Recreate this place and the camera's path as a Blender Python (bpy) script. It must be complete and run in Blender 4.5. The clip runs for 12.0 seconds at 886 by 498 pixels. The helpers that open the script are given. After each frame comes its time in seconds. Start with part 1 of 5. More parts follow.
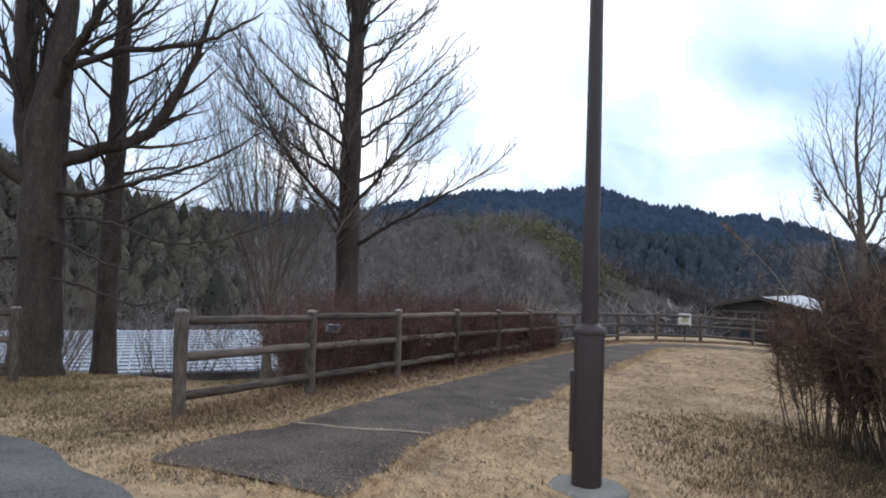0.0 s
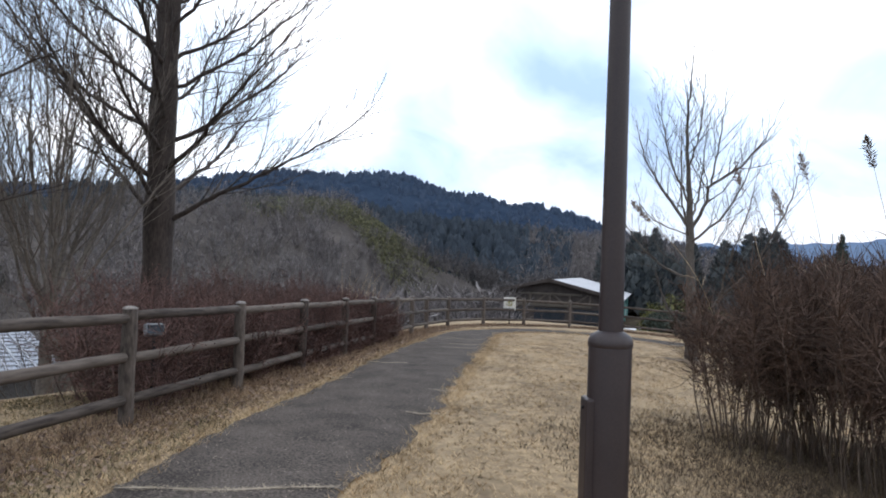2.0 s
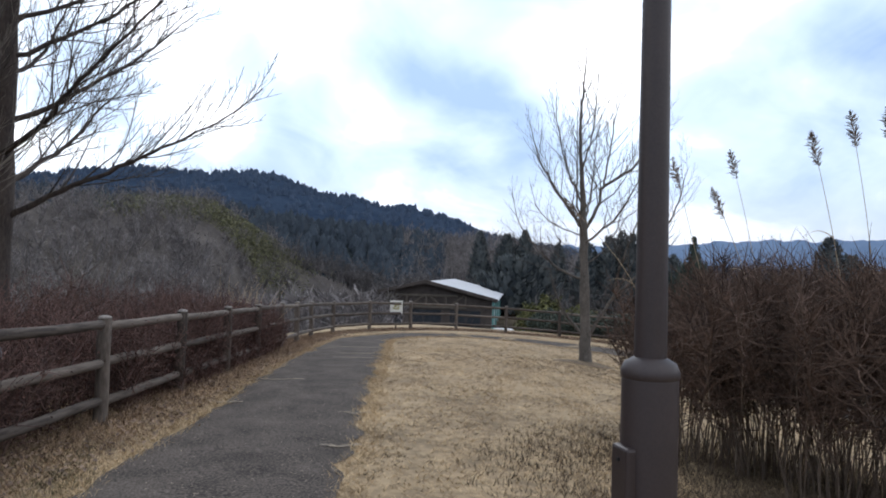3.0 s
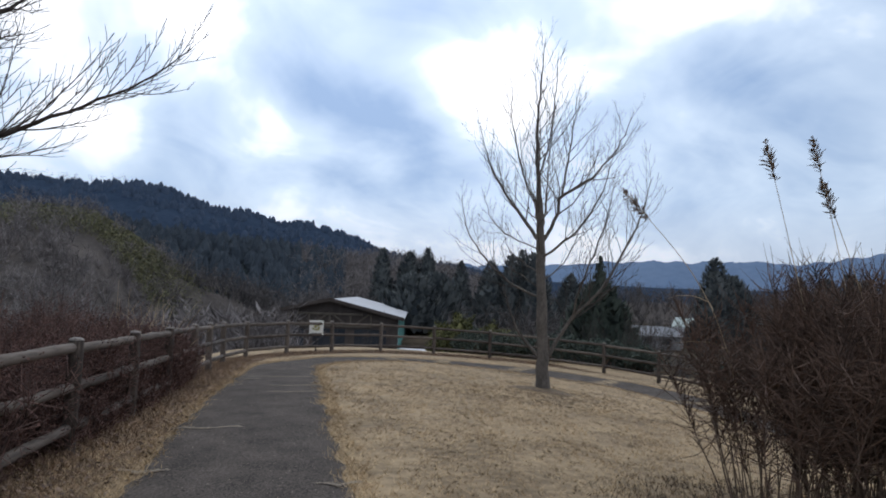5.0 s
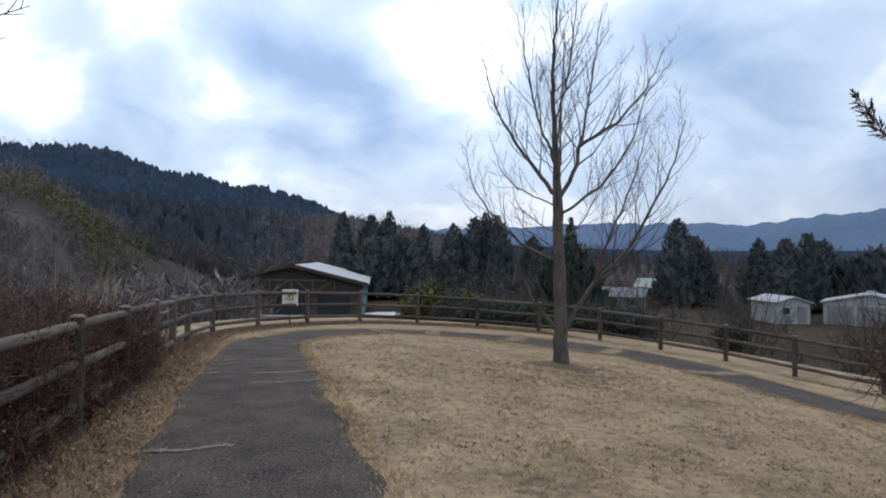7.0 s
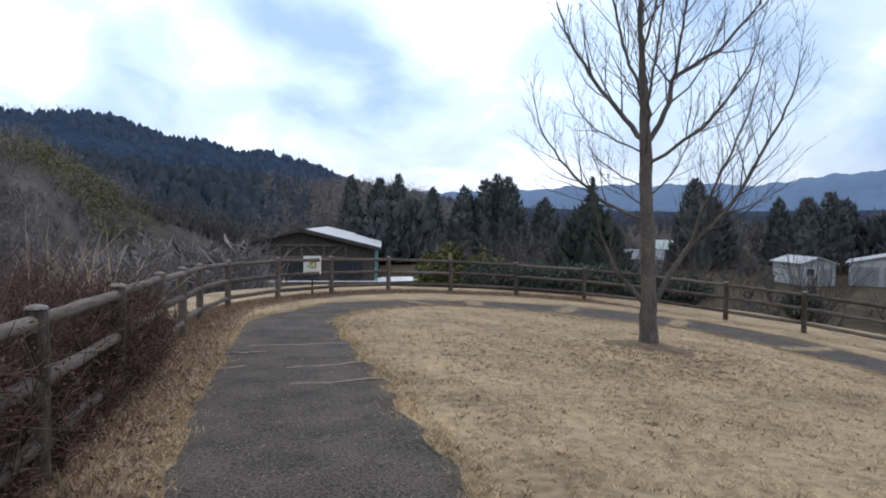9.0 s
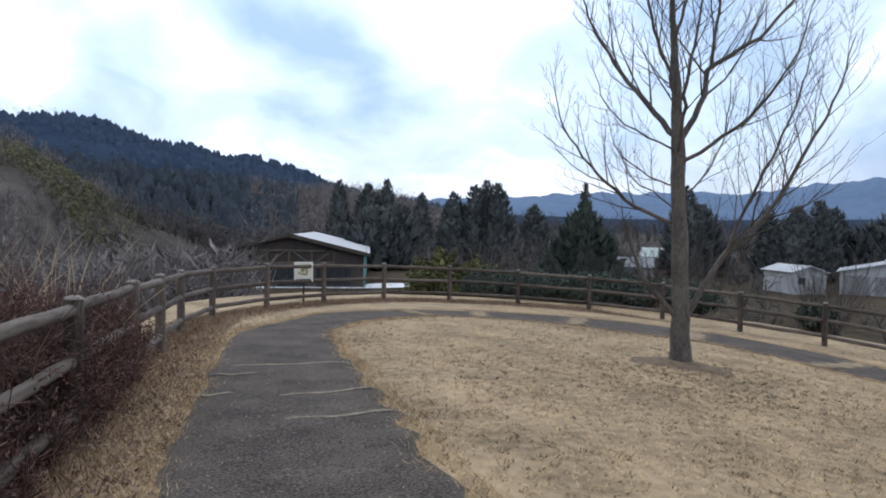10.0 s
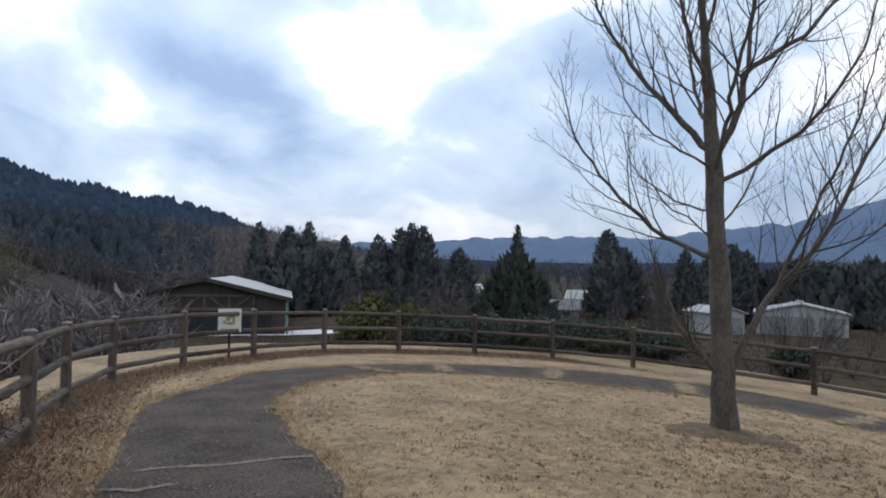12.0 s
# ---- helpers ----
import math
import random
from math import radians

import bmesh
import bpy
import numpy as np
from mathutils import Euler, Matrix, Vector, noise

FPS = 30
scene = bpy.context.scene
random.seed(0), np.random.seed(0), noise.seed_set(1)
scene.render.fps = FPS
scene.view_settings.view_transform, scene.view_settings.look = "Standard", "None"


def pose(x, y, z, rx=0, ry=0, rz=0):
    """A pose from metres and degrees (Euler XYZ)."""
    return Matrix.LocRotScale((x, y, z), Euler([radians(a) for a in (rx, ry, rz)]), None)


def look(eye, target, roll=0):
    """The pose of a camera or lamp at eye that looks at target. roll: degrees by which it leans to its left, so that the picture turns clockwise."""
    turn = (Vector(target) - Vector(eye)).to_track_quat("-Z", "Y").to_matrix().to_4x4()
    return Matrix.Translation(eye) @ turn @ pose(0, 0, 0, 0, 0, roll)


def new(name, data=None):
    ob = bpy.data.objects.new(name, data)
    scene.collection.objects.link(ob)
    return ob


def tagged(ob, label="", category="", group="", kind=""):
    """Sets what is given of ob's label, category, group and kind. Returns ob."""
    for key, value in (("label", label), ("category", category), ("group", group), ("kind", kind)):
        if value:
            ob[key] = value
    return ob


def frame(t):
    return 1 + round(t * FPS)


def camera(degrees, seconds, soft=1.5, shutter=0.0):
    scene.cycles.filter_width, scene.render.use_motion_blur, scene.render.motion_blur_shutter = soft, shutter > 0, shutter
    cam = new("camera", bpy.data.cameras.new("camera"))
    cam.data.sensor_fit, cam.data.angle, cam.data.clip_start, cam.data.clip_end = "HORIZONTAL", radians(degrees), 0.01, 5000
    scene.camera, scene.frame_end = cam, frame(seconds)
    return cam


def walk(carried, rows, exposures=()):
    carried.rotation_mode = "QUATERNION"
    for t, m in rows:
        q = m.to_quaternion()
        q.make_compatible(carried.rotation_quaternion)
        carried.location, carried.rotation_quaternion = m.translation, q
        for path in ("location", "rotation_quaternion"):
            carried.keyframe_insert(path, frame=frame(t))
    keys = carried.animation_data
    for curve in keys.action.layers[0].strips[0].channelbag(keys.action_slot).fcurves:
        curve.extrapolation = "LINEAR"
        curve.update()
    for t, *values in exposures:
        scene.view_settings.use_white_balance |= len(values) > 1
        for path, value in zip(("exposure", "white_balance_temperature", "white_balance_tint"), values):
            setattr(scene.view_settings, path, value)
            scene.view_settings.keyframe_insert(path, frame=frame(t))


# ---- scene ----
cam = camera(68.0, 12.0, soft=1.9)
PATH = [
    (0, (0.231, -0.176, 1.23), (0.208, 1.822, 1.312), 1.8),
    (0.5, (-0.048, 0.257, 1.215), (-0.112, 2.254, 1.284), 2.3),
    (1, (-0.209, 0.718, 1.216), (-0.125, 2.716, 1.266), 2.5),
    (1.5, (-0.392, 1.211, 1.21), (-0.079, 3.186, 1.265), 2.4),
    (2, (-0.525, 1.684, 1.217), (0.049, 3.599, 1.267), 2.1),
    (2.5, (-0.63, 2.203, 1.23), (0.172, 4.034, 1.272), 2.0),
    (4.5, (-0.675, 4.402, 1.176), (0.415, 6.072, 1.321), 1.3),
    (5, (-0.599, 4.95, 1.159), (0.591, 6.552, 1.291), 1.9),
    (5.5, (-0.509, 5.48, 1.18), (0.788, 6.998, 1.296), 2.0),
    (6, (-0.412, 6.041, 1.17), (0.945, 7.51, 1.239), 2.0),
    (6.5, (-0.271, 6.602, 1.157), (1.035, 8.116, 1.2), 1.6),
    (8.5, (0.485, 8.754, 1.089), (1.789, 10.271, 1.07), 0.3),
    (9, (0.654, 9.411, 1.073), (1.935, 10.945, 0.987), 0.6),
    (9.5, (0.952, 9.902, 1.053), (2.182, 11.478, 0.996), 0.6),
    (10, (1.086, 10.464, 1.021), (2.397, 11.973, 0.955), 1.0),
    (10.5, (1.354, 11.024, 0.997), (2.746, 12.46, 0.956), 0.6),
    (11, (1.563, 11.672, 0.973), (3.022, 13.04, 0.955), 0.1),
    (11.5, (1.793, 12.109, 0.964), (3.242, 13.487, 1.002), 0.0),
    (12, (2.029, 12.65, 0.913), (3.51, 13.993, 0.984), 0.8),
]
walk(cam, [(t, look(eye, target, roll)) for t, eye, target, roll in PATH],
     exposures=[(0, 0.17, 6350, 13), (1, 0.3, 6450, 13), (2.5, 0.18, 6400, 13), (4.5, -0.25, 6370, 13), (5.5, -0.34, 6360, 13), (6.5, -0.3, 6350, 13), (8.5, -0.03, 6300, 13), (9.5, 0.11, 6320, 13), (10.5, 0.11, 6320, 13), (11.2, -0.02, 6380, 13), (12, -0.26, 6440, 13)])

# ---- world and sun ----
SUN_AZ, SUN_EL = radians(30), radians(42)
world = bpy.data.worlds.new("overcast_sky")
scene.world = world
world.use_nodes = True
wn, wl = world.node_tree.nodes, world.node_tree.links
wn.clear()


def wnode(kind, **props):
    n = wn.new(kind)
    for k, v in props.items():
        n.inputs[k].default_value = v
    return n


def wmath(op, a, b=None):
    n = wn.new("ShaderNodeMath")
    n.operation = op
    for k, v in ((0, a), (1, b)):
        if v is None:
            continue
        if isinstance(v, (int, float)):
            n.inputs[k].default_value = v
        else:
            wl.new(v, n.inputs[k])
    return n.outputs[0]


sky = wn.new("ShaderNodeTexSky")
sky.sky_type = "NISHITA"
sky.sun_disc = False
sky.sun_elevation, sky.sun_rotation = SUN_EL, SUN_AZ
coord = wn.new("ShaderNodeTexCoord")
split = wn.new("ShaderNodeSeparateXYZ")
wl.new(coord.outputs["Generated"], split.inputs[0])
lift = wmath("ADD", wmath("MAXIMUM", split.outputs[2], 0.0), 0.5)
flat = wn.new("ShaderNodeCombineXYZ")
wl.new(wmath("DIVIDE", split.outputs[0], lift), flat.inputs[0])
wl.new(wmath("DIVIDE", split.outputs[1], lift), flat.inputs[1])
cloud = wnode("ShaderNodeTexNoise", Scale=1.35, Detail=6.0, Roughness=0.5, Distortion=0.4)
wl.new(flat.outputs[0], cloud.inputs["Vector"])
soft_cloud = wnode("ShaderNodeTexNoise", Scale=0.55, Detail=2.0, Roughness=0.5)
wl.new(flat.outputs[0], soft_cloud.inputs["Vector"])
fine_cloud = wnode("ShaderNodeTexNoise", Scale=4.2, Detail=4.0, Roughness=0.55, Distortion=0.6)
wl.new(flat.outputs[0], fine_cloud.inputs["Vector"])
mixed = wmath("ADD", wmath("MULTIPLY", cloud.outputs[0], 0.60), wmath("MULTIPLY", soft_cloud.outputs[0], 0.18))
mixed = wmath("ADD", mixed, wmath("MULTIPLY", fine_cloud.outputs[0], 0.22))


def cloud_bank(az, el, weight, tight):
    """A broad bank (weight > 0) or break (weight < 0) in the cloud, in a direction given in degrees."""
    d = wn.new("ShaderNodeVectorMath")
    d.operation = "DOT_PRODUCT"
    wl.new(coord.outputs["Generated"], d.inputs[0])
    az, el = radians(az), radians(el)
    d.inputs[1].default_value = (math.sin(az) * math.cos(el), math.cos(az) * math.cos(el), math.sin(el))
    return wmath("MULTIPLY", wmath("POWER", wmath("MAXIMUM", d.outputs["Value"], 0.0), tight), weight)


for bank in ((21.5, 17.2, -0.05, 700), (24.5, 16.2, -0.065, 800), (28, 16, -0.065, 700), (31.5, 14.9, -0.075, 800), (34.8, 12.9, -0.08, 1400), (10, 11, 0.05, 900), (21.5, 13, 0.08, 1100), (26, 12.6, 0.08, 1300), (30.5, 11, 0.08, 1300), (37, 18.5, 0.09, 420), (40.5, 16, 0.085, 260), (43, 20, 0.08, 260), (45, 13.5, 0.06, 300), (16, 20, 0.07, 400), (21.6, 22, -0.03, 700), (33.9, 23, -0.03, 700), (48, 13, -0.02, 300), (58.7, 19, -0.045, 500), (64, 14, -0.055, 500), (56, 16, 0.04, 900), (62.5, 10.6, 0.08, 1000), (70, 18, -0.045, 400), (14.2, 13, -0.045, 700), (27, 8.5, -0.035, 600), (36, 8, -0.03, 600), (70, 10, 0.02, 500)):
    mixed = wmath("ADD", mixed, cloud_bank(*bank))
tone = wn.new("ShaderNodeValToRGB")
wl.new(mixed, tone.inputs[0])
stops = tone.color_ramp.elements
stops[0].position, stops[0].color = 0.36, (0.39, 0.58, 0.88, 1)
stops[1].position, stops[1].color = 0.575, (1.95, 1.95, 1.95, 1)
mid_stop = tone.color_ramp.elements.new(0.485)
mid_stop.color = (0.85, 1.04, 1.25, 1)
veil = wmath("MINIMUM", wmath("MULTIPLY", wmath("MAXIMUM", split.outputs[2], 0.0), 7.0), 1.0)
low = wn.new("ShaderNodeMix")
low.data_type = "RGBA"
wl.new(veil, low.inputs[0])
low.inputs[6].default_value = (0.60, 0.70, 0.88, 1)
wl.new(tone.outputs[0], low.inputs[7])
toward_sun = wn.new("ShaderNodeVectorMath")
toward_sun.operation = "DOT_PRODUCT"
wl.new(coord.outputs["Generated"], toward_sun.inputs[0])
toward_sun.inputs[1].default_value = (math.sin(SUN_AZ) * math.cos(SUN_EL), math.cos(SUN_AZ) * math.cos(SUN_EL), math.sin(SUN_EL))
glow = wmath("ADD", wmath("MULTIPLY", wmath("POWER", wmath("MAXIMUM", toward_sun.outputs["Value"], 0.0), 5.0), 0.45), 0.88)
blue = wnode("ShaderNodeBackground", Strength=0.1)
wl.new(sky.outputs[0], blue.inputs[0])
grey = wnode("ShaderNodeBackground", Strength=0.95)
wl.new(glow, grey.inputs[1])
wl.new(low.outputs[2], grey.inputs[0])
both = wnode("ShaderNodeMixShader", Fac=0.88)
wl.new(blue.outputs[0], both.inputs[1])
wl.new(grey.outputs[0], both.inputs[2])
wout = wn.new("ShaderNodeOutputWorld")
wl.new(both.outputs[0], wout.inputs[0])

sun = new("sun", bpy.data.lights.new("sun", "SUN"))
sun.data.energy, sun.data.angle, sun.data.color = 0.7, radians(25), (1.0, 0.95, 0.87)
sun.matrix_world = look((math.sin(SUN_AZ) * math.cos(SUN_EL) * 50, math.cos(SUN_AZ) * math.cos(SUN_EL) * 50, math.sin(SUN_EL) * 50), (0, 0, 0))


# ---- materials ----
def material(name, dark, light, scale=6.0, rough=0.85, fine=60.0, bump=0.4, depth=0.01, metal=0.0, vary=0.0, stretch=(1, 1, 1), islands=0.0, spec=0.3, lo=0.33, hi=0.67, grain=0.5):
    """A two-scale noise material between two colours. vary: spread between objects; islands: spread between loose pieces."""
    m = bpy.data.materials.new(name)
    m.use_nodes = True
    nodes, links = m.node_tree.nodes, m.node_tree.links
    bsdf = nodes["Principled BSDF"]
    tc = nodes.new("ShaderNodeTexCoord")
    mp = nodes.new("ShaderNodeMapping")
    mp.inputs["Scale"].default_value = stretch
    links.new(tc.outputs["Object"], mp.inputs[0])
    big = nodes.new("ShaderNodeTexNoise")
    big.inputs["Scale"].default_value, big.inputs["Detail"].default_value = scale, 5.0
    small = nodes.new("ShaderNodeTexNoise")
    small.inputs["Scale"].default_value, small.inputs["Detail"].default_value = fine, 4.0
    links.new(mp.outputs[0], big.inputs[0])
    links.new(mp.outputs[0], small.inputs[0])
    add = nodes.new("ShaderNodeMath")
    add.operation = "MULTIPLY_ADD"
    links.new(small.outputs[0], add.inputs[0])
    add.inputs[1].default_value = grain
    half = nodes.new("ShaderNodeMath")
    half.operation = "MULTIPLY"
    links.new(big.outputs[0], half.inputs[0])
    half.inputs[1].default_value = 1 - grain
    links.new(half.outputs[0], add.inputs[2])
    fac = add.outputs[0]
    if vary or islands:
        info = nodes.new("ShaderNodeObjectInfo" if vary else "ShaderNodeNewGeometry")
        off = nodes.new("ShaderNodeMath")
        off.operation = "MULTIPLY_ADD"
        links.new(info.outputs["Random" if vary else "Random Per Island"], off.inputs[0])
        off.inputs[1].default_value = vary or islands
        links.new(fac, off.inputs[2])
        sub = nodes.new("ShaderNodeMath")
        sub.operation = "SUBTRACT"
        links.new(off.outputs[0], sub.inputs[0])
        sub.inputs[1].default_value = (vary or islands) / 2
        fac = sub.outputs[0]
    ramp = nodes.new("ShaderNodeValToRGB")
    ramp.color_ramp.elements[0].position, ramp.color_ramp.elements[0].color = lo, (*dark, 1)
    ramp.color_ramp.elements[1].position, ramp.color_ramp.elements[1].color = hi, (*light, 1)
    links.new(fac, ramp.inputs[0])
    links.new(ramp.outputs[0], bsdf.inputs["Base Color"])
    bsdf.inputs["Roughness"].default_value, bsdf.inputs["Metallic"].default_value = rough, metal
    bsdf.inputs["Specular IOR Level"].default_value = spec
    if bump:
        b = nodes.new("ShaderNodeBump")
        b.inputs["Strength"].default_value, b.inputs["Distance"].default_value = bump, depth
        links.new(add.outputs[0], b.inputs["Height"])
        links.new(b.outputs[0], bsdf.inputs["Normal"])
    return m


LAWN = material("dry_lawn", (0.1365, 0.0972, 0.057), (0.4095, 0.3015, 0.178), 1.1, 0.95, 9, 0.7, 0.03)
SCRUB = material("scrub_ground", (0.055, 0.042, 0.032), (0.15, 0.115, 0.085), 0.35, 0.95, 3, 0.6, 0.1, spec=0.0)
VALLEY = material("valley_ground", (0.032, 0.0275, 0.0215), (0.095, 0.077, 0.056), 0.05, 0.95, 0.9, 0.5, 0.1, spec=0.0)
# hillside brown, greyed a little towards blue for distance haze
HILL = material("haze_greyed_brown_hill", (0.0489, 0.0431, 0.0417), (0.1222, 0.1079, 0.0978), 0.15, 0.95, 1.6, 0.9, 0.5, spec=0.0)
FOREST = material("forest_hillside", (0.0150, 0.0195, 0.0210), (0.0390, 0.0480, 0.0480), 0.03, 0.95, 0.4, 0.5, 1.0, spec=0.0)
# mountain slope blued in its colour to imitate haze
HAZE_MOUNTAIN = material("haze_blue_mountain_side", (0.0228, 0.0370, 0.0629), (0.0430, 0.0634, 0.0972), 0.03, 1.0, 0.25, 1.0, 6.0, spec=0.0)
# the pale blue is distance haze put into the base colour
HAZE_HILL = material("haze_tinted_mountain", (0.1152, 0.1672, 0.256), (0.1512, 0.209, 0.304), 0.004, 1.0, 0.03, 0.0, spec=0.0)
ASPHALT = material("asphalt", (0.0294, 0.0255, 0.0234), (0.148, 0.124, 0.106), 2.2, 0.95, 55, 0.9, 0.010, spec=0.08, lo=0.38, hi=0.66, grain=0.72)
CONCRETE = material("worn_concrete", (0.13, 0.125, 0.115), (0.24, 0.23, 0.21), 2.0, 0.95, 60, 0.3, 0.004, spec=0.15)
OLD_ASPHALT = material("old_grey_asphalt", (0.06, 0.059, 0.056), (0.175, 0.17, 0.16), 1.6, 0.95, 55, 0.7, 0.008, spec=0.08, lo=0.36, hi=0.68, grain=0.6)
LOG = material("weathered_log", (0.0336, 0.0248, 0.0201), (0.1533, 0.1242, 0.1032), 5, 0.85, 40, 0.6, 0.006, vary=0.2, stretch=(1, 1, 0.25))
LOG_END = material("log_end_grain", (0.10, 0.088, 0.077), (0.30, 0.265, 0.235), 9, 0.85, 60, 0.4, 0.004)
BARK = material("bark", (0.020, 0.015, 0.013), (0.085, 0.066, 0.056), 6, 0.9, 40, 0.9, 0.02, stretch=(1, 1, 0.3))
LAWN_BARK = material("grey_bark", (0.0500, 0.0438, 0.0387), (0.1562, 0.1350, 0.1175), 5, 0.9, 40, 0.8, 0.012, stretch=(1, 1, 0.4))
TWIG = material("twig", (0.030, 0.025, 0.023), (0.095, 0.080, 0.070), 2, 0.9, 20, 0)
PALE_TWIG = material("pale_twig", (0.075, 0.062, 0.052), (0.22, 0.19, 0.16), 2, 0.9, 20, 0)
RED_TWIG = material("red_brown_twig", (0.048, 0.0287, 0.0253), (0.174, 0.1012, 0.0839), 3, 0.9, 20, 0, islands=0.3)
BROWN_TWIG = material("brown_shrub_twig", (0.0344, 0.0221, 0.0172), (0.1517, 0.0968, 0.0722), 3, 0.9, 20, 0, islands=0.3)
STEM = material("shrub_stem", (0.06, 0.042, 0.032), (0.19, 0.14, 0.105), 4, 0.9, 20, 0, islands=0.2)
STRAW = material("dry_grass", (0.2275, 0.1575, 0.089), (0.6188, 0.4545, 0.267), 1.1, 0.9, 9, 0, islands=0.45)
BROWN_STRAW = material("brown_dry_grass", (0.075, 0.046, 0.032), (0.36, 0.245, 0.155), 1.6, 0.9, 9, 0, islands=0.5)
REED = material("reed_straw", (0.22, 0.16, 0.10), (0.50, 0.39, 0.26), 6, 0.9, 40, 0, islands=0.2)
PLUME = material("reed_plume", (0.07, 0.050, 0.040), (0.25, 0.19, 0.15), 12, 0.95, 60, 0, islands=0.3)
# valley conifers lightened and blued, so the haze sits in their colour
HAZE_CONIFER = material("haze_greyed_conifer", (0.0478, 0.0564, 0.0628), (0.1339, 0.1451, 0.1424), 0.5, 0.95, 6, 0, islands=0.4, spec=0.1)
NEAR_CONIFER = material("near_conifer", (0.0267, 0.0367, 0.0316), (0.0867, 0.1051, 0.0834), 2, 0.95, 20, 0, islands=0.4)
# hillside conifers: the slate-blue tint imitates haze in front of them
HAZE_WOOD_TREE = material("haze_blue_wood_conifer", (0.0330, 0.0431, 0.0564), (0.0627, 0.0770, 0.0921), 0.5, 0.95, 6, 0, islands=0.2, spec=0.1)
BROWN_WOOD = material("brown_evergreen_wood", (0.032, 0.031, 0.025), (0.085, 0.078, 0.058), 0.4, 0.95, 4, 0, islands=0.4)
DARK_TILE = material("dark_roof_tile", (0.10, 0.105, 0.115), (0.18, 0.185, 0.20), 1.5, 0.6, 20, 0.2, 0.01)
# ridge trees carry a bluer colour that stands in for distance haze
HAZE_TREE = material("haze_blue_ridge_trees", (0.0437, 0.0648, 0.1014), (0.0575, 0.0816, 0.1235), 0.1, 1.0, 1, 0, islands=0.08, spec=0.1)
OLIVE = material("olive_leaves", (0.045, 0.050, 0.018), (0.14, 0.135, 0.05), 1.5, 0.9, 10, 0, islands=0.5)
BAMBOO = material("bamboo_leaves", (0.075, 0.077, 0.042), (0.20, 0.19, 0.105), 0.3, 0.9, 4, 0, islands=0.5)
# bare wood in both tones below is shifted bluish to suggest haze
FAR_TWIG = material("haze_greyed_bare_wood", (0.048, 0.0435, 0.043), (0.118, 0.107, 0.104), 0.2, 0.95, 3, 0, islands=0.35)
HILL_TWIG = material("haze_greyed_hill_wood", (0.0972, 0.0864, 0.0851), (0.2322, 0.2093, 0.2025), 0.2, 0.95, 3, 0, islands=0.35)
POST_PAINT = material("brown_painted_steel", (0.0225, 0.0142, 0.0142), (0.0375, 0.0248, 0.024), 5, 0.5, 90, 0.15, 0.002, spec=0.5)
BLACK = material("black_painted_metal", (0.012, 0.012, 0.013), (0.022, 0.022, 0.024), 6, 0.5, 60, 0.1, 0.002)
SIGN_WHITE = material("sign_board_white", (0.62, 0.60, 0.54), (0.80, 0.78, 0.72), 5, 0.6, 40, 0.05, 0.001)
SIGN_PRINT = material("sign_print_olive", (0.30, 0.28, 0.12), (0.46, 0.42, 0.20), 8, 0.6, 40, 0)
SIGN_INK = material("sign_print_dark", (0.06, 0.06, 0.06), (0.13, 0.13, 0.13), 8, 0.6, 40, 0)
PALE_ROOF = material("pale_metal_roof", (0.27, 0.28, 0.30), (0.40, 0.41, 0.43), 0.5, 0.6, 8, 0.1, 0.01, spec=0.4)
DARK_WOOD = material("dark_timber_wall", (0.0390, 0.0312, 0.0286), (0.0975, 0.0780, 0.0676), 1.2, 0.9, 12, 0.3, 0.01)
TIMBER = material("bare_timber", (0.0792, 0.0648, 0.0504), (0.144, 0.121, 0.0972), 1.2, 0.9, 12, 0.2, 0.01)
WHITE_WALL = material("white_wall", (0.2842, 0.2917, 0.2992), (0.4189, 0.4264, 0.4338), 0.6, 0.8, 8, 0.1, 0.01)
GREY_WALL = material("grey_wall", (0.16, 0.16, 0.165), (0.28, 0.28, 0.285), 0.6, 0.85, 8, 0.1, 0.01)
GLASS_DARK = material("dark_window", (0.02, 0.024, 0.03), (0.04, 0.046, 0.055), 1, 0.15, 8, 0, spec=0.6)
TEAL = material("teal_paint", (0.10, 0.26, 0.24), (0.16, 0.36, 0.33), 1, 0.6, 8, 0)
GRAVEL = material("white_gravel", (0.50, 0.50, 0.52), (0.80, 0.80, 0.82), 0.4, 0.95, 5, 0.2, 0.02)
GREEN_ROOF = material("pale_green_metal_roof", (0.25, 0.30, 0.28), (0.40, 0.45, 0.42), 0.6, 0.6, 10, 0.1, 0.01)
BROWN_WALL = material("orange_brown_wall", (0.16, 0.09, 0.055), (0.28, 0.17, 0.11), 0.8, 0.9, 10, 0.2, 0.01)
ROOF_TILE = material("blue_grey_roof_tile", (0.22, 0.24, 0.28), (0.42, 0.45, 0.51), 1.5, 0.55, 20, 0.2, 0.01, spec=0.5)
SOIL = material("bare_soil", (0.0663, 0.0484, 0.0328), (0.1872, 0.1326, 0.0819), 7, 0.95, 40, 0.8, 0.03)
DEAD_LEAF = material("dry_hedge_leaf", (0.0468, 0.025, 0.0213), (0.1495, 0.08, 0.065), 4, 0.9, 30, 0, islands=0.5)
JOINT = material("pale_joint_filling", (0.19, 0.155, 0.115), (0.40, 0.335, 0.25), 6, 0.95, 60, 0.3, 0.004)
ROUGH_GRASS = material("rough_brown_grass", (0.045, 0.0323, 0.0225), (0.18, 0.1312, 0.0863), 1.4, 0.9, 12, 0, islands=0.5)
MOSS_GRASS = material("olive_winter_grass", (0.0578, 0.049, 0.0272), (0.2244, 0.1836, 0.102), 1.2, 0.9, 10, 0, islands=0.45)
